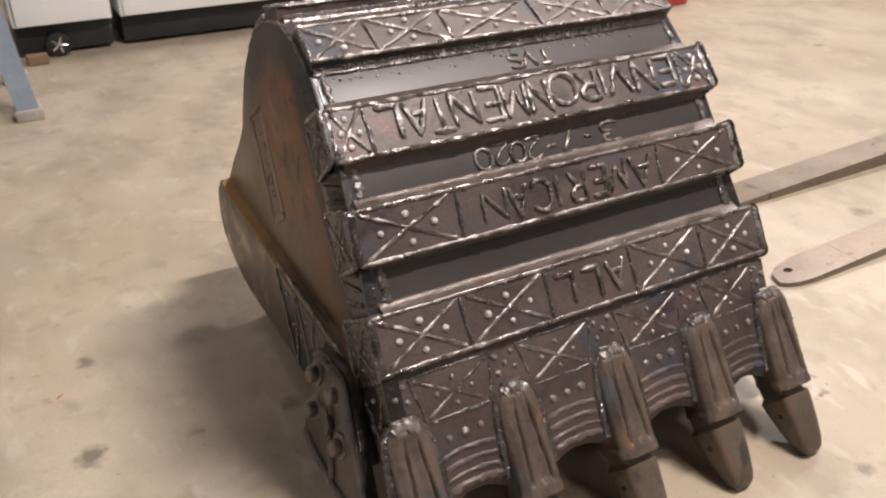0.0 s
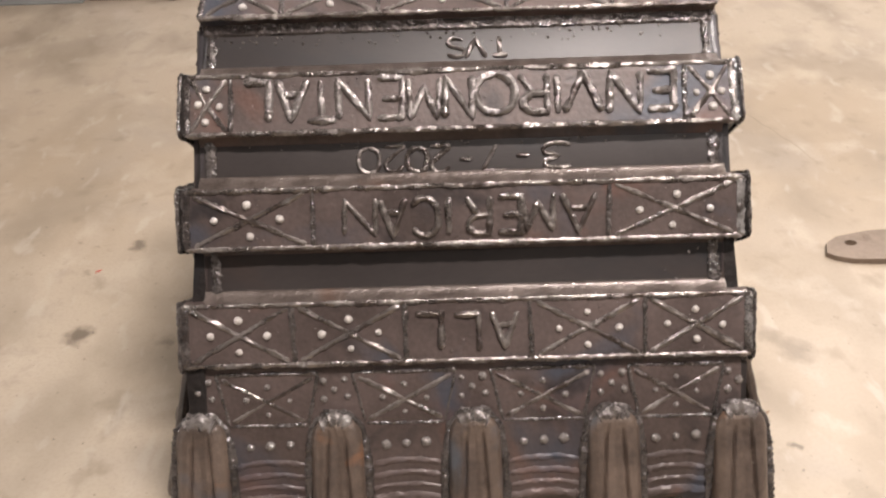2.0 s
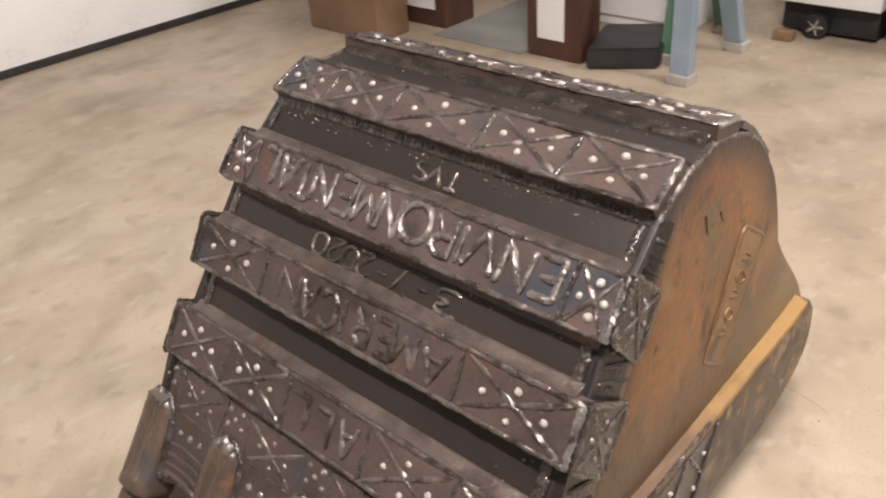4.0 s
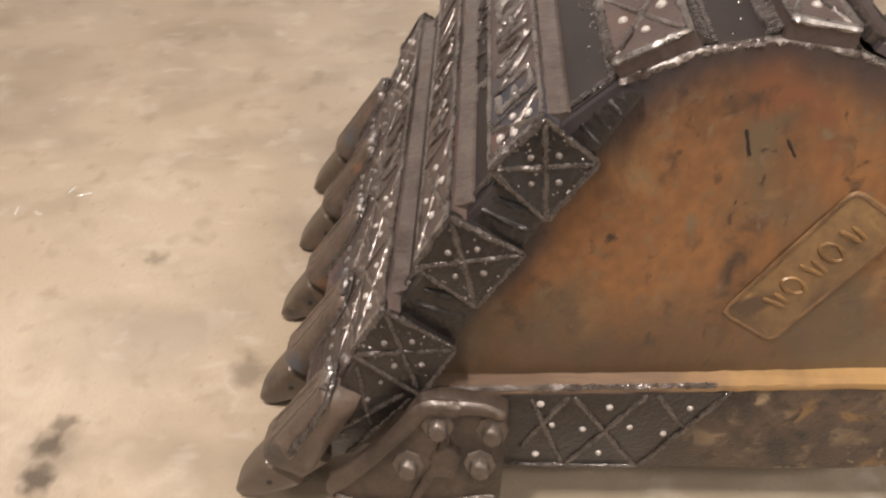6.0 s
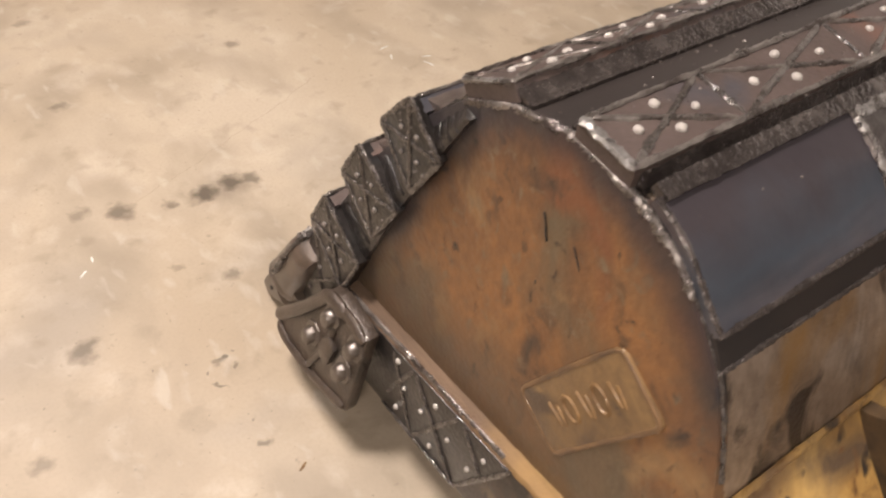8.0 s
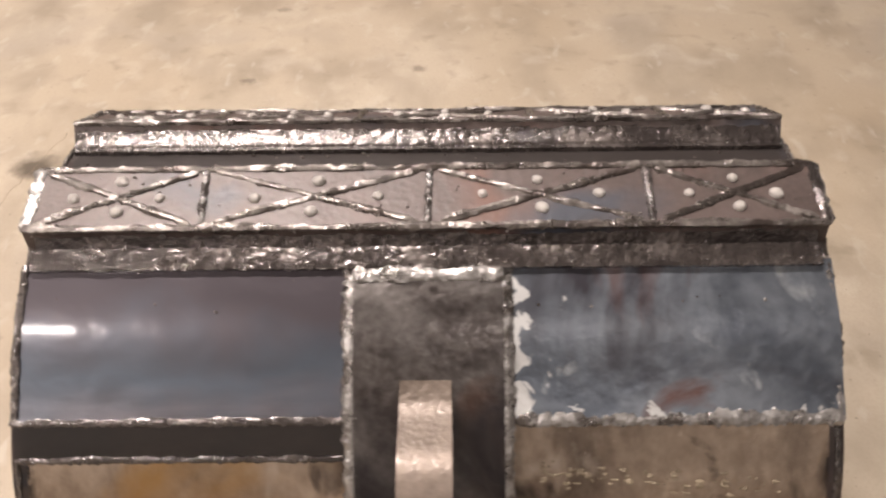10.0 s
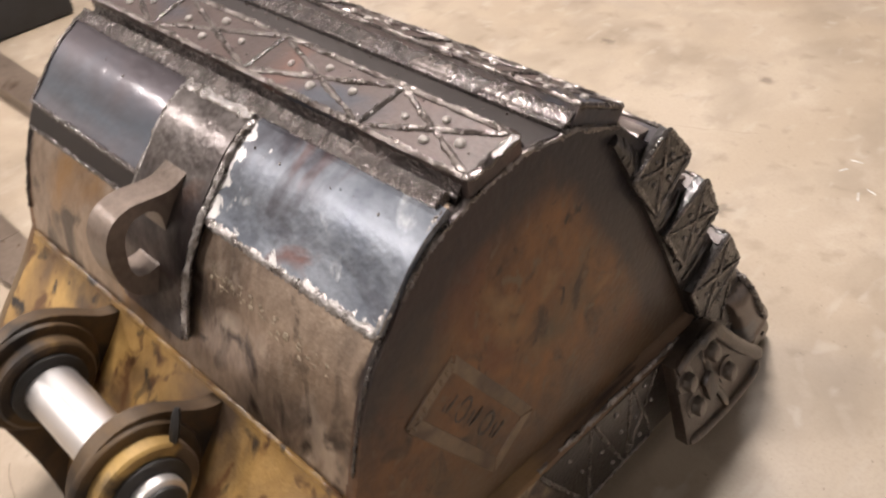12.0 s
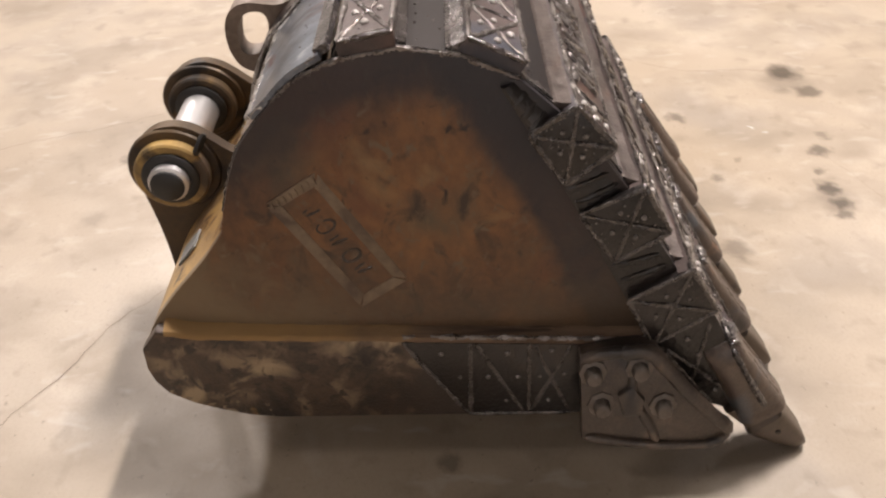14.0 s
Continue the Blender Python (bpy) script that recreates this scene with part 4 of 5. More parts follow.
            bmesh.ops.translate(specks, verts=geo["verts"], vec=f(*p))
        part("weld_spatter", specks, GREY_DOT, band)["kind"] = "stuff"
        for a, b in zip(q, q[1:] + q[:1]):
            p = m.lerp((a + b) / 2, 0.52)
            dot(band, f(*p, 0.001), nrm, 0.006, True)
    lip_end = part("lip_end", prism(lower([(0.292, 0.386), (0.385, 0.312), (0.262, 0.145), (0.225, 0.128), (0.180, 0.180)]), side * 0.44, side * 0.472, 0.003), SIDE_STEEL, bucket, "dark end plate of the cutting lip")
    f = side_field(side, 0.472)
    lines(lip_end, [[f(0.375, 0.300 + dz), f(0.250, 0.142 + dz)], [f(0.36, 0.30), f(0.205, 0.17)], [f(0.29, 0.36), f(0.30, 0.22)]], 0.0042, DULL_BEAD, nrm)
    for y, z in ((0.325, 0.325), (0.30, 0.285), (0.265, 0.25), (0.25, 0.19)):
        dot(lip_end, f(y, z, 0.001), nrm, 0.006, True)
    edge = [(0.40, 0.316), (0.549, 0.320), (0.62, 0.323), (0.90, 0.333), (1.15, 0.343), (1.26, 0.355)]
    bm = bmesh.new()
    rows = []
    for p in smooth_line(edge, 0.02):
        z = p.y + dz + RNG.uniform(-0.0015, 0.0015)
        rows.append([bm.verts.new((side * (x + RNG.uniform(-0.0008, 0.0008)), p.x, z + h)) for x, h in ((0.4792, -0.007), (0.4795, -0.002), (0.4770, 0.003), (0.4595, 0.010), (0.448, 0.012), (0.448, -0.010))])
    for a, b in zip(rows, rows[1:]):
        for q in range(6):
            bm.faces.new((a[q], a[(q + 1) % 6], b[(q + 1) % 6], b[q]))
    bm.faces.new(rows[0][::-1])
    bm.faces.new(rows[-1])
    part("worn_edge", bm, WORN_EDGE, strip, "ledge worn to golden yellow paint towards the rear")
    if side > 0:
        for y, z, ly, lz in ((0.812, 0.745, 0.006, -0.020), (0.868, 0.735, 0.008, -0.014), (0.813, 0.641, 0.002, 0.016), (0.839, 0.640, 0.003, 0.015), (0.838, 0.587, 0.001, 0.010), (1.04, 0.60, 0.006, 0.018)):
            part("gouge", bead(bmesh.new(), [Vector((side * 0.4492, y - ly, z - lz)), Vector((side * 0.4492, y, z)), Vector((side * 0.4492, y + ly, z + lz))], 0.0021, 0.3, normal=nrm, flat=0.3, step=0.003), GOUGE, plate, "dark narrow gouge in the plate")
        scuffs, flakes = bmesh.new(), bmesh.new()
        for _ in range(24):
            y, z = RNG.gauss(0.655, 0.045), RNG.gauss(0.455, 0.04)
            ly, lz = RNG.uniform(0.001, 0.006), RNG.uniform(0.004, 0.016)
            bead(scuffs, [Vector((side * 0.4491, y - ly, z - lz)), Vector((side * 0.4491, y, z)), Vector((side * 0.4491, y + ly, z + lz))], RNG.uniform(0.0008, 0.0016), 0.4, 6, 0.003, 0.3, nrm)
        for _ in range(26):
            k = RNG.random()
            y, z = 1.0 + 0.07 * k + RNG.uniform(-0.008, 0.008), 0.428 + 0.06 * k + RNG.uniform(-0.009, 0.009)
            bead(flakes, [Vector((side * 0.4491, y - 0.002, z - 0.003)), Vector((side * 0.4491, y + 0.003, z + 0.003))], RNG.uniform(0.0008, 0.0022), 0.6, 6, 0.002, 0.3, nrm)
        part("scuffing", scuffs, SCUFF, plate, "short dark scuffs")["kind"] = "stuff"
        part("flaked_paint", flakes, FLAKE, plate, "pale flakes below the raised panel")["kind"] = "stuff"
    # bolted side cutter: it leans out towards its foot
    def leaned(bm):
        for v in bm.verts:
            v.co.x += side * (0.24 * (0.305 - v.co.z) + 0.06 * (v.co.y - 0.50))
        return bm

    def raised(run, r, x, flat=0.8):
        return leaned(bead(bmesh.new(), [Vector((side * x, y, z + dz)) for y, z in smooth_line(run, 0.012)], r, 0.05, 10, 0.010, flat, nrm, 0.04))

    cutter = part("side_cutter", leaned(prism(lower(CUTTER), side * 0.484, side * 0.512, 0.005)), CUTTER_STEEL, bucket, "brown cast side cutter bolted beside the lip")
    part("cutter_rim", raised([(0.455, 0.318), (0.40, 0.316), (0.372, 0.290), (0.335, 0.246), (0.285, 0.192), (0.238, 0.147), (0.232, 0.135)], 0.0135, 0.515), CUTTER_STEEL, cutter, "rounded rib along the leading edge")
    part("cutter_brow", raised([(0.522, 0.308), (0.48, 0.318), (0.44, 0.318)], 0.011, 0.513), CUTTER_STEEL, cutter)
    part("cutter_foot", raised([(0.510, 0.144), (0.44, 0.126), (0.36, 0.112), (0.27, 0.108), (0.238, 0.124)], 0.0095, 0.513), CUTTER_STEEL, cutter, "thick worn foot of the cutter")
    part("cutter_rib", raised([(0.430, 0.270), (0.418, 0.215), (0.388, 0.160), (0.372, 0.122)], 0.009, 0.513, 0.9), CUTTER_STEEL, cutter)
    part("cutter_boss", leaned(prism(lower([(0.455, 0.235), (0.428, 0.252), (0.402, 0.222), (0.408, 0.190), (0.440, 0.188)]), side * 0.508, side * 0.524, 0.006)), CUTTER_STEEL, cutter)
    for y, z in ((0.502, 0.280), (0.483, 0.213), (0.416, 0.284), (0.366, 0.203)):
        bm = lathe([(side * 0.511, 0.027), (side * 0.515, 0.026), (side * 0.517, 0.017), (side * 0.529, 0.0165), (side * 0.533, 0.0135), (side * 0.534, 0.007)], (0, y, z + dz), n=8)
        part("bolt", leaned(bm), BOLT, cutter, "worn rounded bolt head")
    return plate


side_plates = [side_of_bucket(s) for s in (1, -1)]

# ---- cutting lip with its five teeth ----
LIP = Face(0.296, 0.390, 58.0)
TEETH = (-0.452, -0.222, 0.011, 0.245, 0.458)


def make_lip():
    n = 120
    bm = bmesh.new()
    rows = []
    for k in range(n + 1):
        x = -0.46 + 0.92 * k / n
        gap = min(abs(x - t) for t in TEETH)
        edge = -0.266 + 0.022 * min(1, max(0, (gap - 0.045) / 0.055)) ** 0.7 + RNG.uniform(-0.0012, 0.0012)
        rows.append([bm.verts.new(LIP(x, u, d)) for u, d in ((0.012, 0), (edge + 0.02, 0), (edge, -0.012), (edge, -0.024), (0.012, -0.034))])
    for a, b in zip(rows, rows[1:]):
        for q in range(5):
            bm.faces.new((a[q], a[(q + 1) % 5], b[(q + 1) % 5], b[q]))
    bm.faces.new(rows[0][::-1])
    bm.faces.new(rows[-1])
    return part("cutting_lip", bm, STEEL, bucket, "thick scalloped cutting lip with weld-bead patterns")


lip = make_lip()
for a, b in zip(TEETH, TEETH[1:]):
    m, w = (a + b) / 2, (b - a)
    t0, t1, b0, b1 = m - 0.36 * w, m + 0.36 * w, m - 0.29 * w, m + 0.29 * w
    cross("weld_cross", [LIP(b0, -0.096), LIP(b1, -0.096), LIP(t1, -0.020), LIP(t0, -0.020)], lip, LIP.n, 0.0042)
    bm = bmesh.new()
    ring = [LIP(b0, -0.100), LIP(b1, -0.100), LIP(t1 + 0.004, -0.015), LIP(t0 - 0.004, -0.015), LIP(b0, -0.100)]
    for p, q in zip(ring, ring[1:]):
        bead(bm, [p, q], 0.0035, normal=LIP.n)
    part("weld_border", bm, DULL_BEAD, lip)
    for s, r in ((-0.166, 0.0052), (-0.188, 0.0058), (-0.209, 0.0052), (-0.228, 0.0075)):
        c = 0.25 * w
        part("weld_line", bead(bmesh.new(), [LIP(m - c, s - 0.004), LIP(m - c * 0.4, s + 0.002), LIP(m + c * 0.4, s + 0.003), LIP(m + c, s - 0.003)], r, 0.25, normal=LIP.n, flat=0.65), STEEL, lip)
    for dx, s in ((-0.16 * w, -0.057), (0.16 * w, -0.060), (0, -0.036), (0, -0.082)):
        dot(lip, LIP(m + dx, s, 0.001), LIP.n, 0.0065, True)
    for k in (-1, 0, 1):
        dot(lip, LIP(m + k * 0.034, -0.135 + 0.002 * k, 0.001), LIP.n, 0.0095, True)
for t in TEETH:
    side = 0 if abs(t) < 0.4 else (1 if t > 0 else -1)
    for dx, s in ((-0.020, -0.028), (0.016, -0.026), (-0.002, -0.043), (-0.020, -0.058), (0.020, -0.054)):
        if abs(t + dx) < 0.468:
            dot(lip, LIP(t + dx, s, 0.001), LIP.n, 0.0075, True)


def make_tooth(x):
    """Weld-on shank with two long grooves and a blunt pointed tip."""
    tooth = part("tooth_shank", shank_mesh(x), CAST, bucket, "worn cast tooth shank welded to the lip")
    bm = bmesh.new()
    stations = [  # y, z of the middle, half width, half thickness
        (0.200, 0.152, 0.034, 0.034), (0.148, 0.106, 0.035, 0.038), (0.141, 0.100, 0.0425, 0.045), (0.126, 0.086, 0.0415, 0.042), (0.090, 0.053, 0.037, 0.032), (0.062, 0.028, 0.032, 0.022), (0.048, 0.0145, 0.027, 0.0145), (0.042, 0.0095, 0.018, 0.009)]
    ring_of(bm, stations, x)
    tip = part("tooth_tip", bm, TIP, tooth, "blunt worn brown tooth tip")
    for q in (-1, 1):
        part("pin_slot", lathe([(q * 0.0395, 0.006), (q * 0.0425, 0.0055)], (x, 0.112, 0.078), n=10), GOUGE, tip, "dark pin hole in the tip's flank")
    bm = bmesh.new()
    pts = [LIP(x + dx, u, n) for dx, u, n in ((-0.052, -0.25, 0.001), (-0.049, -0.16, 0.002), (-0.040, -0.105, 0.003), (-0.018, -0.083, 0.005), (0.018, -0.083, 0.005), (0.040, -0.105, 0.003), (0.049, -0.16, 0.002), (0.052, -0.25, 0.001))]
    bead(bm, pts, 0.0085, 0.3, 8, 0.005, 0.7, LIP.n, 0.15)
    part("shank_weld", bm, DULL_BEAD, tooth, "rippled weld round the shank")
    bm = bmesh.new()
    bead(bm, [LIP(x - 0.026, -0.101, 0.010), LIP(x, -0.088, 0.013), LIP(x + 0.024, -0.100, 0.010)], 0.013, 0.25, 10, 0.004, 0.7, LIP.n, 0.22)
    part("crown_weld", bm, BRIGHT_BEAD, tooth, "bright lumpy weld at the shank's head")


def ring_of(bm, stations, x):
    """A body of rounded-square sections along a slanting line in the (y, z) plane."""
    rings = []
    up = Vector((0, -0.667, 0.745))
    for y, z, w, t in stations:
        ring = []
        for k in range(20):
            q = 2 * math.pi * (k + 0.5) / 20
            c, s = math.cos(q), math.sin(q)
            e = 0.36
            ring.append(bm.verts.new(Vector((x, y, z)) + Vector((1, 0, 0)) * w * math.copysign(abs(c) ** e, c) + up * t * math.copysign(abs(s) ** e, s)))
        rings.append(ring)
    for a, b in zip(rings, rings[1:]):
        for k in range(20):
            bm.faces.new((a[k], a[(k + 1) % 20], b[(k + 1) % 20], b[k]))
    bm.faces.new(rings[0][::-1])
    bm.faces.new(rings[-1])
    return bm


def shank_mesh(x):
    """A domed body whose two deep grooves part towards the tip, leaving a wedge-shaped ridge between them."""
    bm = bmesh.new()
    rows = []
    n = 34
    for k in range(n + 1):
        s = k / n
        u = -0.080 - 0.215 * s
        crown = math.sqrt(max(0.0, 1 - (1 - min(1, s / 0.2)) ** 2)) * 0.95 + 0.05
        w = (0.045 + 0.004 * s) * crown * (1.05 if s > 0.93 else 1.0)
        high = (0.021 + 0.018 * s) * min(1.0, 0.45 + s / 0.14)
        row = []
        for j in range(37):
            a = -1 + 2 * j / 36
            q = abs(a)
            d = high * (1 - q ** 4.5) ** 0.5
            window = min(1.0, max(0.0, (s - 0.12) / 0.12)) * min(1.0, max(0.0, (0.90 - s) / 0.06))
            mid, wide = 0.26 + 0.22 * s, 0.055 + 0.02 * s
            d -= window * 0.0085 * math.exp(-((q - mid) / wide) ** 2)
            d -= window * 0.004 * max(0.0, 1 - q / mid)
            row.append(bm.verts.new(LIP(x + a * w, u, d - 0.003 + RNG.uniform(-0.0008, 0.0008))))
        row += [bm.verts.new(LIP(x + a * w, u, d - 0.014 * s * s)) for a, d in ((1.0, -0.014), (0.95, -0.032), (0.76, -0.046), (0.4, -0.052), (-0.4, -0.052), (-0.76, -0.046), (-0.95, -0.032), (-1.0, -0.014))]
        rows.append(row)
    m = len(rows[0])
    for a, b in zip(rows, rows[1:]):
        for q in range(m):
            bm.faces.new((a[q], a[(q + 1) % m], b[(q + 1) % m], b[q]))
    bm.faces.new(rows[0][::-1])
    bm.faces.new(rows[-1])
    return bm


for t in TEETH:
    make_tooth(t)

# ---- back of the bucket: new plates, centre block, lifting eye, lugs and pin ----
NEW = smooth_line([(0.935, 0.866), (0.985, 0.838), (1.022, 0.802), (1.049, 0.776)], 0.012)
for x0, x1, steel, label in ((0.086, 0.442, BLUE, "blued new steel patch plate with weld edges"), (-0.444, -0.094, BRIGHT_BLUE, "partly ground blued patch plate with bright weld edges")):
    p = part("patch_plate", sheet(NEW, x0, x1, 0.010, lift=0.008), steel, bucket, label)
    if x0 > 0:
        # Dark face of the patch plate's thick edge, as a strip of its own.
        part("backing_strip", sheet(smooth_line([(1.046, 0.780), (1.059, 0.757), (1.066, 0.743)], 0.012), x0, x1, 0.010, lift=0.004), SHELL, bucket, "dark strip below the patch plate")
        part("strip_weld", bead(bmesh.new(), [Vector((x0, 1.070, 0.744)), Vector((x1, 1.070, 0.744))], 0.0036, 0.35, 7, 0.005, 0.6, Vector((0, 0.8, 0.5)), 0.25), LUMPS, bucket, "thin broken weld below the strip")
    bm = bmesh.new()
    line = inset_line(NEW, -0.009 if x0 > 0 else -0.006)
    for x in (x0, x1):
        bead(bm, [Vector((x - math.copysign(0.004, x), *q)) for q in line], 0.0042 if abs(x) > 0.4 else 0.007, 0.28, step=0.005, normal=Vector((0, 0.7, 0.7)), flat=0.5, lump=0.2)
    bead(bm, [Vector((x0, *line[-1])), Vector((x1, *line[-1]))], 0.0036 if x0 > 0 else 0.0075, 0.3, 9, step=0.005, normal=Vector((0, 0.7, 0.7)), flat=0.45, lump=0.22)
    part("edge_weld", bm, LUMPS if x0 > 0 else BRIGHT_WELD, p, "bright rough edge weld")
part("seam_ridge", bead(bmesh.new(), [Vector((-0.43, 1.128, 0.556)), Vector((0.43, 1.128, 0.556))], 0.007, 0.12, 8, 0.012, 0.6, Vector((0, 0.9, 0.4))), YELLOW, bucket, "worn ridge between shell and lip")
rear_joint = Face(0.9355, 0.8715, -24)
part("fillet_weld", ramp(bmesh.new(), rear_joint, -0.432, 0.432, (-0.012, 0.010), (0.010, 0.008), 0.0009, 0.0, 0.0045), LUMPS, bucket, "wide rough silvery weld run", 70)
top_joint = Face(0.738, 0.877, 8)
part("fillet_weld", ramp(bmesh.new(), top_joint, -0.432, 0.432, (-0.014, 0.006), (0.014, 0.002), 0.0009, 0.0, 0.0045), LUMPS, bucket, "wide rough silvery weld run", 70)
# flaked pale paint on the old plate below the bright patch
bm = bmesh.new()
for _ in range(70):
    k = RNG.random() ** 1.6
    x, d = -0.125 - 0.26 * k, RNG.gauss(0.034 + 0.015 * k, 0.006)
    p = Vector((x, 1.059 + 0.50 * d, 0.754 - 0.87 * d))
    way = Vector((1.0, RNG.uniform(-0.15, 0.15), RNG.uniform(-0.3, 0.3))).normalized() * RNG.uniform(0.001, 0.005)
    bead(bm, [p - way, p, p + way], RNG.uniform(0.0008, 0.0024), 0.6, 6, 0.002, 0.3, Vector((0, 0.87, 0.50)), 0.4)
part("flaked_paint", bm, FLAKE, bpy.data.objects["rear_shell"], "flaked pale tan paint")["kind"] = "stuff"
BLOCK = smooth_line([(0.950, 0.862), (0.99, 0.842), (1.03, 0.802), (1.058, 0.768), (1.085, 0.72), (1.105, 0.66), (1.117, 0.61)], 0.012)
part("centre_block", sheet(BLOCK, -0.083, 0.077, 0.02, lift=0.010), GROUND_OFF, bucket, "ground bright steel pad")
spatter(rear_joint, -0.01, 0.05, -0.42, 0.42, 40, bpy.data.objects["rear_shell"], 0.0022)

bm = bmesh.new()
for x in (-0.085, 0.079):
    bead(bm, [Vector((x, *q)) for q in inset_line(BLOCK, -0.005)], 0.0085, 0.25, 9, 0.005, 0.5, Vector((0, 0.75, 0.65)), 0.2)
bead(bm, [Vector((-0.085, 0.953, 0.871)), Vector((0.079, 0.953, 0.871))], 0.008, 0.25, 9, 0.005, 0.5, Vector((0, 0.4, 0.9)), 0.2)
part("edge_weld", bm, BRIGHT_WELD, bpy.data.objects["centre_block"], "bright rough weld round the pad")

eye = smooth_line([(1.030, 0.815), (1.058, 0.804), (1.084, 0.806), (1.110, 0.809), (1.136, 0.800), (1.154, 0.778), (1.160, 0.745), (1.156, 0.708), (1.140, 0.678), (1.112, 0.664), (1.080, 0.655)], 0.010)
hole = [(1.108 + 0.027 * math.copysign(abs(math.cos(q)) ** 0.8, math.cos(q)) - 0.008 * math.sin(q), 0.747 + 0.044 * math.copysign(abs(math.sin(q)) ** 0.8, math.sin(q))) for q in (2 * math.pi * k / 28 for k in range(28))]


def plate_with_hole(outer, inner, x0, x1, bevel=0.003):
    """A flat plate in (y, z) with one hole, from x0 to x1."""
    bm = bmesh.new()
    edges = []
    for loop in (outer, inner):
        vs = [bm.verts.new((x0, p[0], p[1])) for p in loop]
        edges += [bm.edges.new((a, b)) for a, b in zip(vs, vs[1:] + vs[:1])]
    made = bmesh.ops.triangle_fill(bm, use_beauty=True, use_dissolve=False, edges=edges)
    faces = [g for g in made["geom"] if isinstance(g, bmesh.types.BMFace)]
    out = bmesh.ops.extrude_face_region(bm, geom=faces)
    vs = [g for g in out["geom"] if isinstance(g, bmesh.types.BMVert)]
    bmesh.ops.translate(bm, verts=vs, vec=(x1 - x0, 0, 0))
    return bm


part("lifting_eye", plate_with_hole([tuple(p) for p in eye], hole, -0.027, 0.028), EYE, bucket, "thick worn lifting eye on the bucket's back")

EARS = [(1.100, 0.547), (1.130, 0.549), (1.160, 0.561), (1.192, 0.588), (1.222, 0.610), (1.256, 0.621), (1.294, 0.615), (1.328, 0.592), (1.349, 0.558), (1.356, 0.520), (1.352, 0.482), (1.344, 0.435), (1.333, 0.36), (1.328, 0.26), (1.330, 0.10), (1.322, 0.0), (1.300, 0.0), (1.285, 0.12), (1.27, 0.36), (1.20, 0.45), (1.15, 0.51), (1.115, 0.555)]
PINC = (1.274, 0.523)
bore = [(PINC[0] + 0.041 * math.cos(q), PINC[1] + 0.041 * math.sin(q)) for q in (2 * math.pi * k / 24 for k in range(24))]
for x0, x1 in ((-0.168, -0.141), (0.122, 0.149)):
    lug = part("pin_lug", plate_with_hole([tuple(p) for p in smooth_line(EARS, 0.02)], bore, x0, x1), EAR, bucket, "worn yellow and brown mounting lug")
    outer = x0
    bm = lathe([(outer + 0.004, 0.092), (outer - 0.003, 0.092), (outer - 0.007, 0.089), (outer - 0.008, 0.074), (outer - 0.006, 0.073)], (0, *PINC), n=40)
    part("flange", bm, EAR, lug, "worn flange ring round the bore")
    bm = lathe([(outer - 0.004, 0.074), (outer - 0.030, 0.074), (outer - 0.034, 0.070), (outer - 0.034, 0.054), (outer - 0.020, 0.053)], (0, *PINC), n=40)
    # The far boss takes the shade-darkened lug colour.
    part("boss", bm, BOSS if x0 < 0 else EAR, lug, "thick boss ring, in chipped yellow paint on the -x lug")
    bm = lathe([(outer - 0.026, 0.056), (outer - 0.041, 0.056), (outer - 0.044, 0.050), (outer - 0.044, 0.042)], (0, *PINC), n=32)
    part("bushing", bm, RUBBER, lug, "greasy black bushing")
part("hinge_pin", lathe([(-0.232, 0.032), (-0.228, 0.039), (-0.17, 0.040), (0.16, 0.040), (0.175, 0.039), (0.178, 0.032)], (0, *PINC)), PIN, bucket, "bright round steel hinge pin")
part("pin_end", lathe([(-0.2322, 0.033), (-0.237, 0.033), (-0.240, 0.029)], (0, *PINC)), RUBBER, bucket, "dark end of the pin")
bm = bmesh.new()
bead(bm, [(-0.186, 1.196, 0.612), (-0.196, 1.222, 0.566)], 0.008, 0.05, 8, 0.01)
part("lock_bolt", bm, RUBBER, bucket, "black lock bolt through the boss")
part("decal", prism([(1.212, 0.452), (1.250, 0.408), (1.253, 0.411), (1.215, 0.455)], -0.34, -0.285, 0.0), PLAIN_GREY, bucket, "worn grey decal")

RELIEF = mat("polished_bronze_relief", (0.12, 0.066, 0.028), (0.23, 0.13, 0.05), (0.44, 0.58), 0.15, 20, 80, 0.2, 0.1)
PANEL_RUST = mat("golden_rust_panel", (0.115, 0.068, 0.034), (0.235, 0.142, 0.062), (0.34, 0.54), 0.08, 9, 80, 0.2, 0.1, 0.5, spots=[((0.080, 0.050, 0.030), 11, 0.54, 0.16), ((0.28, 0.175, 0.075), 14, 0.60, 0.12)], grit=0.2)
EDGE_RUST = mat("worn_rust_rim", (0.095, 0.055, 0.030), (0.205, 0.118, 0.056), (0.36, 0.54), 0.1, 14, 90, 0.2, 0.1, spots=[((0.07, 0.042, 0.026), 12, 0.52, 0.16)])
FRAME_RUST = mat("scuffed_rust_frame", (0.11, 0.076, 0.048), (0.215, 0.150, 0.094), (0.4, 0.58), 0.1, 16, 90, 0.25, 0.1, spots=[((0.085, 0.055, 0.036), 14, 0.52, 0.14)])
DARK_RELIEF = mat("dark_bronze_relief", (0.03, 0.02, 0.015), (0.055, 0.036, 0.026), (0.3, 0.45), 0.3, 20, 80, 0.2, 0.3)
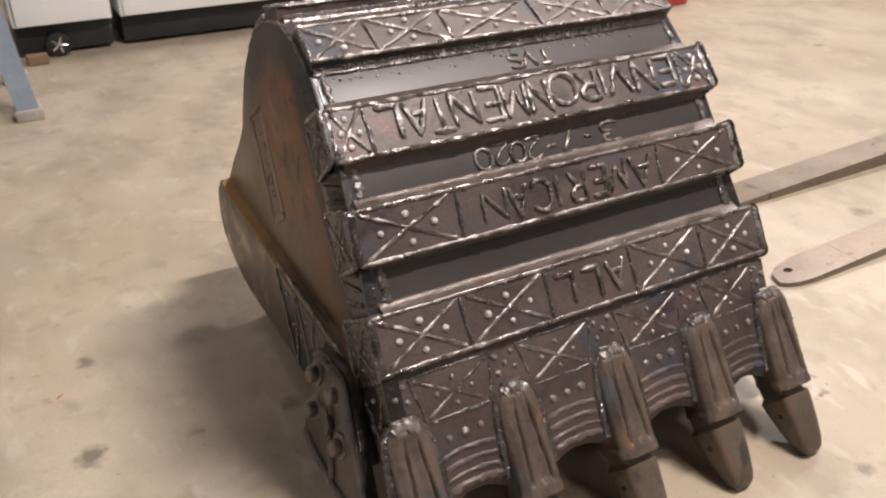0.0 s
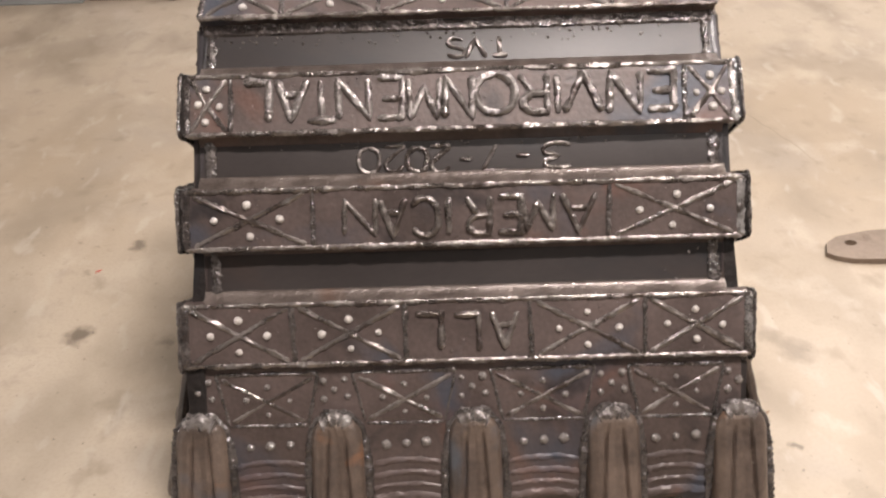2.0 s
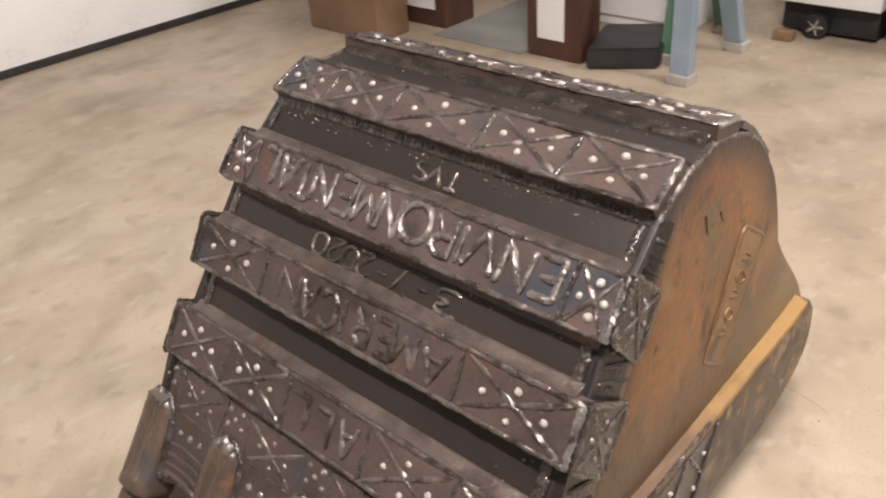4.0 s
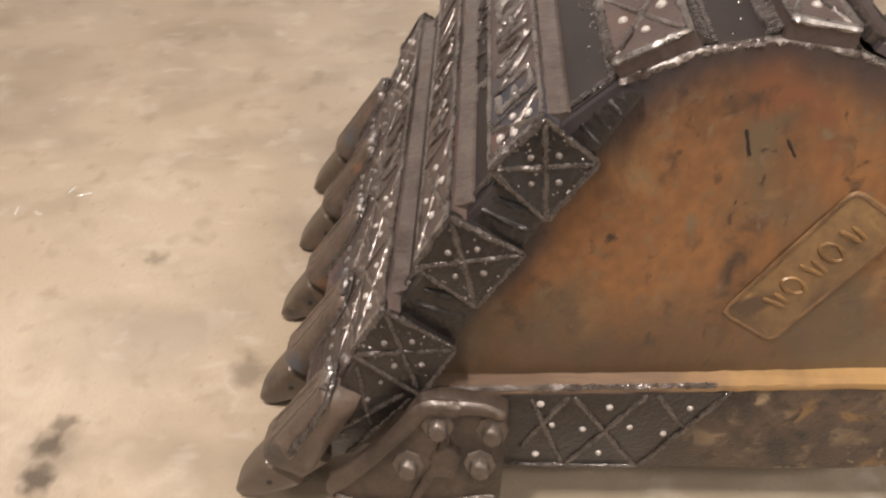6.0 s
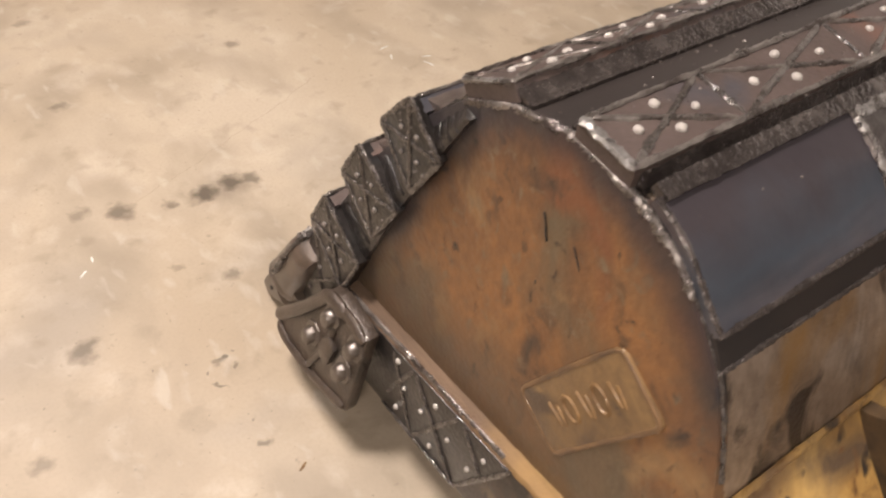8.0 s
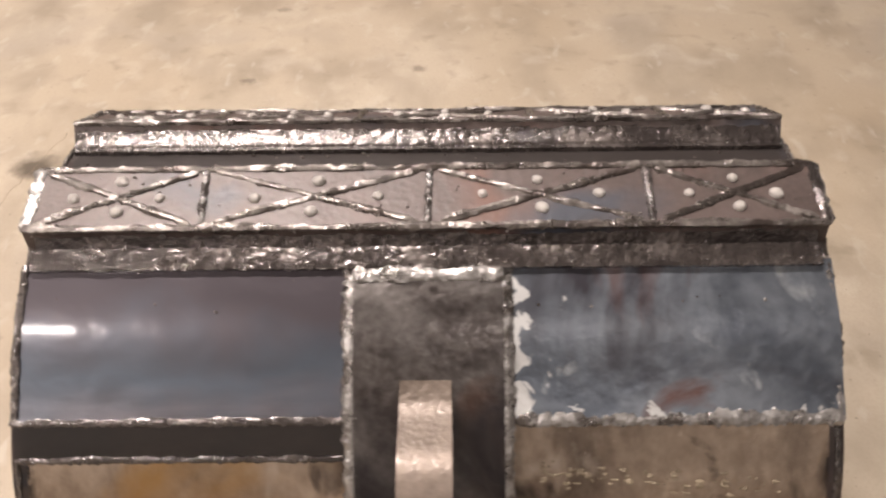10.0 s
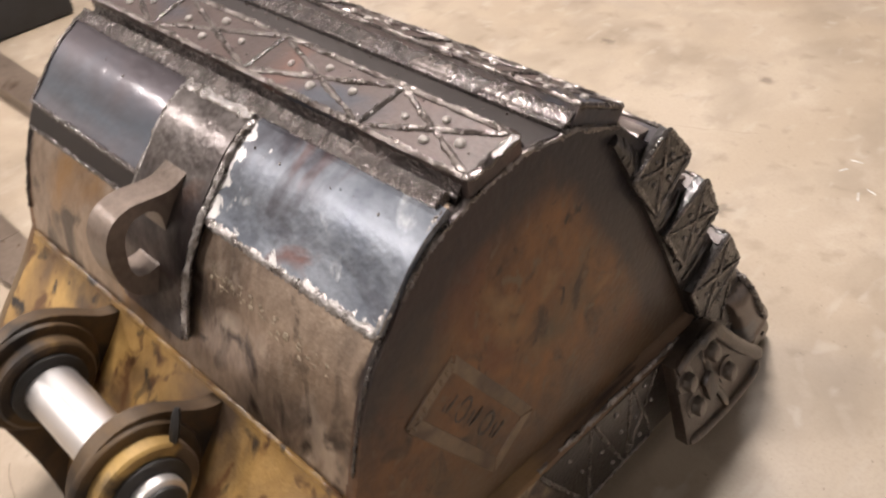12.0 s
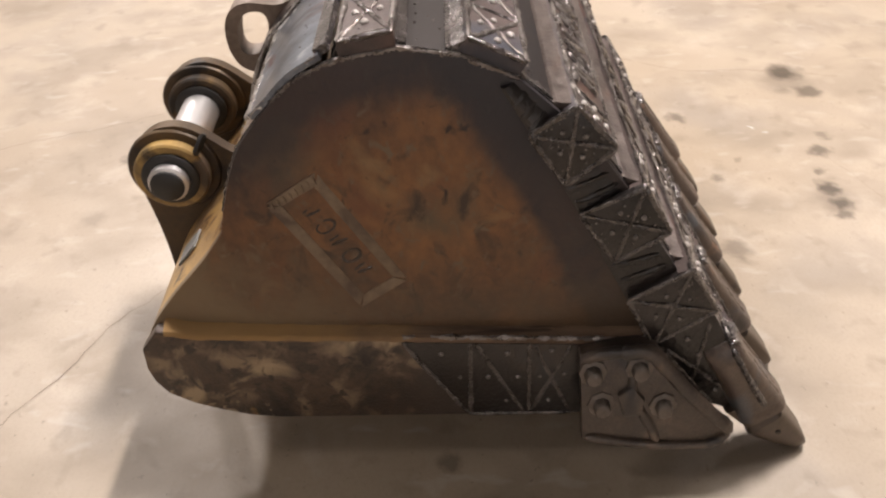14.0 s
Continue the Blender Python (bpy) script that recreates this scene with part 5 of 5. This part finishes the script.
# raised panels on the sides with plain unlettered marks
for side in (1, -1):
    plate = side_plates[0 if side > 0 else 1]
    f = side_field(side, 0.449)
    nrm = Vector((side, 0, 0))
    c0, c1, c2, c3 = (0.828, 0.454), (0.962, 0.677), (1.049, 0.623), (0.915, 0.393)
    ring = [Vector(c) for c in (c0, c1, c2, c3)]
    loop = []
    for a, b, c in zip(ring[-1:] + ring[:-1], ring, ring[1:] + ring[:1]):
        loop += [b + (a - b).normalized() * 0.014, b + ((a - b).normalized() + (c - b).normalized()) * 0.004, b + (c - b).normalized() * 0.014]
    rise = 0.0068 if side > 0 else 0.005
    part("raised_panel", prism([tuple(p) for p in loop], side * 0.446, side * (0.449 + rise), 0.003), PANEL_RUST if side > 0 else RUST, plate, "low raised panel with rounded corners")
    rim = [p + (Vector((0.938, 0.537)) - p) * 0.035 for p in loop]
    part("panel_edge", bead(bmesh.new(), [Vector((side * (0.4487 + rise), *p)) for p in rim + rim[:1]], 0.0034, 0.2, 8, 0.008, 0.5, nrm, 0.15), EDGE_RUST, plate, "worn lighter rim of the panel")
    f = side_field(side, 0.449 + rise)
    a, b = Vector(c0).lerp(Vector(c3), 0.5), Vector(c1).lerp(Vector(c2), 0.5)
    across = (Vector(c3) - Vector(c0)).normalized()
    along = (Vector(c1) - Vector(c0)).normalized()
    mark = RELIEF if side > 0 else DARK_RELIEF
    if side < 0:
        # a scuffed frame stands round the marks, notched along its upper end
        wide = 0.020
        inner = [Vector(c0) + (along + across) * wide, Vector(c1) + (across - along) * wide, Vector(c2) - (along + across) * wide, Vector(c3) + (along - across) * wide]
        for k in range(4):
            o, n = (k + 1) % 4, [c0, c1, c2, c3]
            bar = [Vector(n[k]).lerp(Vector(n[o]), 0.02), Vector(n[o]).lerp(Vector(n[k]), 0.02), inner[o], inner[k]]
            part("frame_bar", prism([tuple(p) for p in bar], side * (0.448 + rise), side * (0.4515 + rise), 0.0012), FRAME_RUST, plate, "scuffed lighter bar round the panel")
        for k in range(8):
            p = Vector(c1).lerp(Vector(c2), 0.10 + 0.115 * k) - along * 0.004
            part("notch", bead(bmesh.new(), [f(*p, 0.003), f(*(p - along * 0.013 + across * 0.004), 0.003)], 0.0026, 0.15, 6, 0.005, 0.8, nrm), FRAME_RUST, plate)
    for k in range(5):
        p = a.lerp(b, 0.24 + 0.135 * k)
        bm = bmesh.new()
        h, w = RNG.uniform(0.018, 0.022) * (1 if side > 0 else 0.8), 0.0115
        if k % 2:
            loop = [p + along * w * math.cos(q) + across * h * math.sin(q) for q in (2 * math.pi * n / 12 for n in range(13))]
            bead(bm, [f(*q) for q in loop], 0.0036, 0.15, 6, 0.006, 0.9, nrm)
        else:
            bead(bm, [f(*(p - along * w * 0.4 - across * h)), f(*(p + across * h * 0.9))], 0.0042, 0.15, 6, 0.006, 0.9, nrm)
            bead(bm, [f(*(p + along * w * 0.9 - across * h * 0.6)), f(*(p + along * w * 0.7 + across * h))], 0.0036, 0.15, 6, 0.006, 0.9, nrm)
        part("raised_mark", bm, mark, plate)

# ---- the bucket narrows towards its top and back ----
def ease(v, a, b):
    k = min(1.0, max(0.0, (v - a) / (b - a)))
    return k * k * (3 - 2 * k)


def graded(v, table):
    for (a, p), (b, q) in zip(table, table[1:]):
        if v <= b:
            return p + (q - p) * max(0.0, v - a) / (b - a)
    return table[-1][1]


DEEPER = ((0.62, 0.0), (0.75, 0.004), (0.9, 0.006), (1.05, 0.0150), (1.12, 0.026), (1.3, 0.028))
HIGHER = ((0.0, 0.0), (0.1, -0.004), (0.16, -0.008), (0.3, -0.005), (0.42, 0.004), (0.6, 0.007), (0.9, 0.0075))


def taper(p):
    x, y, z = p
    most = max(ease(y, 0.70, 0.80), ease(abs(x), 0.40, 0.455))
    return Vector((x * (1 - 0.125 * min(0.62, max(0.0, y - 0.35)) * max(0.0, z) * most), y + graded(y, DEEPER), z + graded(z, HIGHER) - 0.009 * ease(y, 0.93, 1.06) * ease(z, 0.4, 0.7)))


tapered = set()
for ob in bucket.children_recursive:
    if ob.type != "MESH":
        continue
    if ob.matrix_basis == Matrix.Identity(4):
        if ob.data.name not in tapered:
            tapered.add(ob.data.name)
            for v in ob.data.vertices:
                v.co = taper(v.co)
    else:
        ob.matrix_basis.translation = taper(ob.matrix_basis.translation)

# ---- fork tines on the floor ----
def fork(tip, heel, width):
    ob = thing("fork_tine", (*tip, 0), "rusty steel lift fork tine lying on the concrete", "fork tine", "fork tines on the floor")
    a, b = Vector(tip), Vector(heel)
    w = (b - a).normalized()
    s = Vector((-w.y, w.x))
    length = (b - a).length
    ho = [(0.075 + 0.016 * math.cos(q), 0.10 + 0.012 / width * math.sin(q)) for q in (2 * math.pi * k / 14 for k in range(14))]
    tip_loop = [(0.0, -0.18), (0.02, -0.33), (0.06, -0.45), (0.12, -0.5), (0.30, -0.5), (0.30, 0.5), (0.14, 0.5), (0.05, 0.36), (0.015, 0.15)]
    shaft_loop = [(0.302, -0.5), (length, -0.5), (length, 0.5), (0.302, 0.5)]
    for name, loops, label in (("tip", (tip_loop, ho), "rounded tip with one drilled hole"), ("shaft", (shaft_loop,), "")):
        bm = bmesh.new()
        edges = []
        for loop in loops:
            vs = [bm.verts.new((*(a + w * d + s * (e * width)), 0.0)) for d, e in loop]
            edges += [bm.edges.new((p, q)) for p, q in zip(vs, vs[1:] + vs[:1])]
        made = bmesh.ops.triangle_fill(bm, use_beauty=True, use_dissolve=False, edges=edges)
        faces = [g for g in made["geom"] if isinstance(g, bmesh.types.BMFace)]
        out = bmesh.ops.extrude_face_region(bm, geom=faces)
        for v in (g for g in out["geom"] if isinstance(g, bmesh.types.BMVert)):
            d = (v.co.xy - a).dot(w)
            v.co.z = 0.014 + 0.036 * max(0.0, d)
        part(name, bm, FORK, ob, label)


fork((0.957, 0.600), (2.56, 0.622), 0.120)
fork((0.966, 1.062), (2.80, 1.075), 0.124)

# ---- things along the far wall ----
def tool_chest(x0, x1, label, casters):
    y0, y1, zb = 4.0, 4.55, 0.165
    ob = thing("tool_chest", ((x0 + x1) / 2, y0, 0), label, "tool chest", "white tool chests")
    part("body", box(x0, x1, y0 + 0.02, y1, zb, 1.35, 0.01), WHITE, ob)
    z = zb + 0.01
    for h in (0.22, 0.22, 0.18, 0.18, 0.15, 0.15):
        d = part("drawer", box(x0 + 0.02, x1 - 0.02, y0, y0 + 0.018, z, z + h - 0.012, 0.004), WHITE, ob)
        part("handle", box(x0 + 0.05, x1 - 0.05, y0 - 0.02, y0 - 0.001, z + h - 0.045, z + h - 0.025, 0.004), CHROME, d)
        z += h
    # Black block added for the darkness under the chest.
    part("plinth", box(x0 + 0.01, x1 - 0.01, y0 + 0.07, y1, 0.02, zb - 0.002, 0.004), BLACK, ob, "black backing for the dark under the chest")
    for cx in casters:
        wheel = part("caster", lathe([(-0.022, 0.045), (-0.02, 0.062), (0.02, 0.062), (0.022, 0.045)], (cx, y0 + 0.03, 0.062), "y"), BLACK, ob)
        bm = bmesh.new()
        for k in range(5):
            q = 2 * math.pi * k / 5
            bead(bm, [Vector((cx, y0 + 0.005, 0.062)), Vector((cx + 0.044 * math.cos(q), y0 + 0.005, 0.062 + 0.044 * math.sin(q)))], 0.010, 0.02, 8, 0.02)
        part("rim", bm, CHROME, wheel, "bright five-spoked wheel rim")
    return ob


tool_chest(-0.76, -0.27, "white steel tool chest on black casters", (-0.56,))
tool_chest(-0.23, 1.342, "wide white steel tool chest with a black backing below", ())


def stand(x, y, material, lean, label):
    ob = thing("steel_trestle", (x, y, 0), label, "trestle", "steel trestles")
    for k, (ox, oy) in enumerate(((0, 0), (0, 0.55))):
        sgn = 1 if oy else -1
        bm = bmesh.new()
        lo = [(x + ox - 0.045, y + oy - 0.03), (x + ox + 0.045, y + oy - 0.03), (x + ox + 0.045, y + oy + 0.03), (x + ox - 0.045, y + oy + 0.03)]
        a = [bm.verts.new((*p, 0.012)) for p in lo]
        b = [bm.verts.new((p[0] + lean, p[1] - sgn * 0.18, 0.85)) for p in lo]
        bm.faces.new(a[::-1])
        bm.faces.new(b)
        for q in range(4):
            bm.faces.new((a[q], a[(q + 1) % 4], b[(q + 1) % 4], b[q]))
        leg = part("leg", bm, material, ob)
        part("foot", box(x + ox - 0.056, x + ox + 0.056, y + oy - 0.046, y + oy + 0.046, 0, 0.045, 0.004), PALE, leg, "pale worn metal foot")
    part("beam", box(x + lean - 0.06, x + lean + 0.06, y + 0.13, y + 0.42, 0.85, 0.93, 0.006), material, ob)


stand(-0.81, 3.12, BLUEGREY, -0.10, "blue-grey painted steel trestle with flat feet")
stand(-0.985, 3.345, GREEN, -0.05, "green painted steel trestle")

ob = thing("display_cabinet", (-1.5, 3.1, 0), "maroon wooden cabinet with a white front panel", "cabinet")
part("body", box(-1.66, -1.33, 3.08, 3.24, 0, 1.9, 0.006), MAROON, ob)
part("panel", box(-1.59, -1.43, 3.068, 3.079, 0.10, 1.8, 0.003), WHITE, ob, "white panel")
ob = thing("wooden_cabinet", (-2.45, 3.17, 0), "dark maroon wooden cabinet", "cabinet")
part("body", box(-2.70, -2.31, 3.17, 3.42, 0, 1.9, 0.006), MAROON, ob)
part("panel", box(-2.64, -2.38, 3.158, 3.169, 0.10, 1.8, 0.003), WHITE, ob, "white panel")
solo("board_crate", box(-3.04, -2.46, 2.79, 3.03, 0, 0.9, 0.01), CRATE, "brown board crate on the floor", "crate")
solo("floor_mat", box(-2.29, -1.68, 3.05, 4.3, 0, 0.008, 0.002), PLAIN_GREY, "flat grey patch on the floor beside the cabinet", "mat")
ob = thing("white_cabinet", (-1.4, 3.7, 0), "white enamelled steel cabinet behind the maroon one", "cabinet")
part("body", box(-1.66, -1.13, 3.72, 4.2, 0.0, 1.2, 0.01), WHITE, ob)
part("door", box(-1.64, -1.15, 3.70, 3.718, 0.06, 1.18, 0.005), WHITE, ob)
bm = bmesh.new()
lo = [bm.verts.new((x, y, 0.0)) for x, y in ((-1.27, 3.03), (-0.98, 3.22), (-1.12, 3.60), (-1.42, 3.42))]
hi = [bm.verts.new((v.co.x, v.co.y, 0.105)) for v in lo]
bm.faces.new(lo[::-1])
bm.faces.new(hi)
for q in range(4):
    bm.faces.new((lo[q], lo[(q + 1) % 4], hi[(q + 1) % 4], hi[q]))
bmesh.ops.bevel(bm, geom=list(bm.edges), offset=0.012, segments=2, affect="EDGES")
solo("black_tray", bm, BLACK, "low black plastic tray on the floor beside the cabinet", "tray")
solo("wood_block", box(-0.73, -0.63, 3.90, 3.96, 0, 0.05, 0.004), CRATE, "small brown wood block on the floor", "wood block")
solo("red_jack", box(2.95, 3.2, 3.33, 3.6, 0, 0.25, 0.02), RED, "red painted steel shop jack", "jack")
solo("black_mat", box(3.25, 4.6, 3.45, 4.1, 0, 0.1, 0.01), BLACK, "black rubber floor mat", "mat")
solo("machine_base", box(2.58, 3.32, 0.14, 0.95, 0, 0.3, 0.03), BLACK, "black machine base behind the fork tines", "machine base")
ob = thing("steel_post", (0.76, -1.75, 0), "dark steel post with a square foot", "post")
part("foot", box(0.70, 0.80, -1.80, -1.70, 0, 0.02, 0.003), BLACK, ob)
part("post", box(0.72, 0.78, -1.78, -1.72, 0.021, 1.0, 0.004), BLACK, ob)

# ---- ceiling fixtures ----
GLOW = bpy.data.materials.new("lamp_diffuser")
GLOW.use_nodes = True
GLOW.node_tree.nodes["Principled BSDF"].inputs["Emission Color"].default_value = (1.0, 0.93, 0.88, 1)
GLOW.node_tree.nodes["Principled BSDF"].inputs["Emission Strength"].default_value = 3.0
# One unseen fixture per lamp, for the added fill lamps too.
for lx, ly, lz, ll, lw, watts in LAMPS:
    ob = thing("ceiling_light", (lx, ly, 5.6), "long white ceiling fixture, unseen; some inferred, some added as fill", "ceiling light", "ceiling lights")
    part("housing", box(lx - lw / 2 - 0.03, lx + lw / 2 + 0.03, ly - ll / 2 - 0.03, ly + ll / 2 + 0.03, 5.3, 5.598, 0.01), WHITE, ob)
    part("diffuser", box(lx - lw / 2, lx + lw / 2, ly - ll / 2, ly + ll / 2, 5.285, 5.299, 0.002), GLOW, ob)
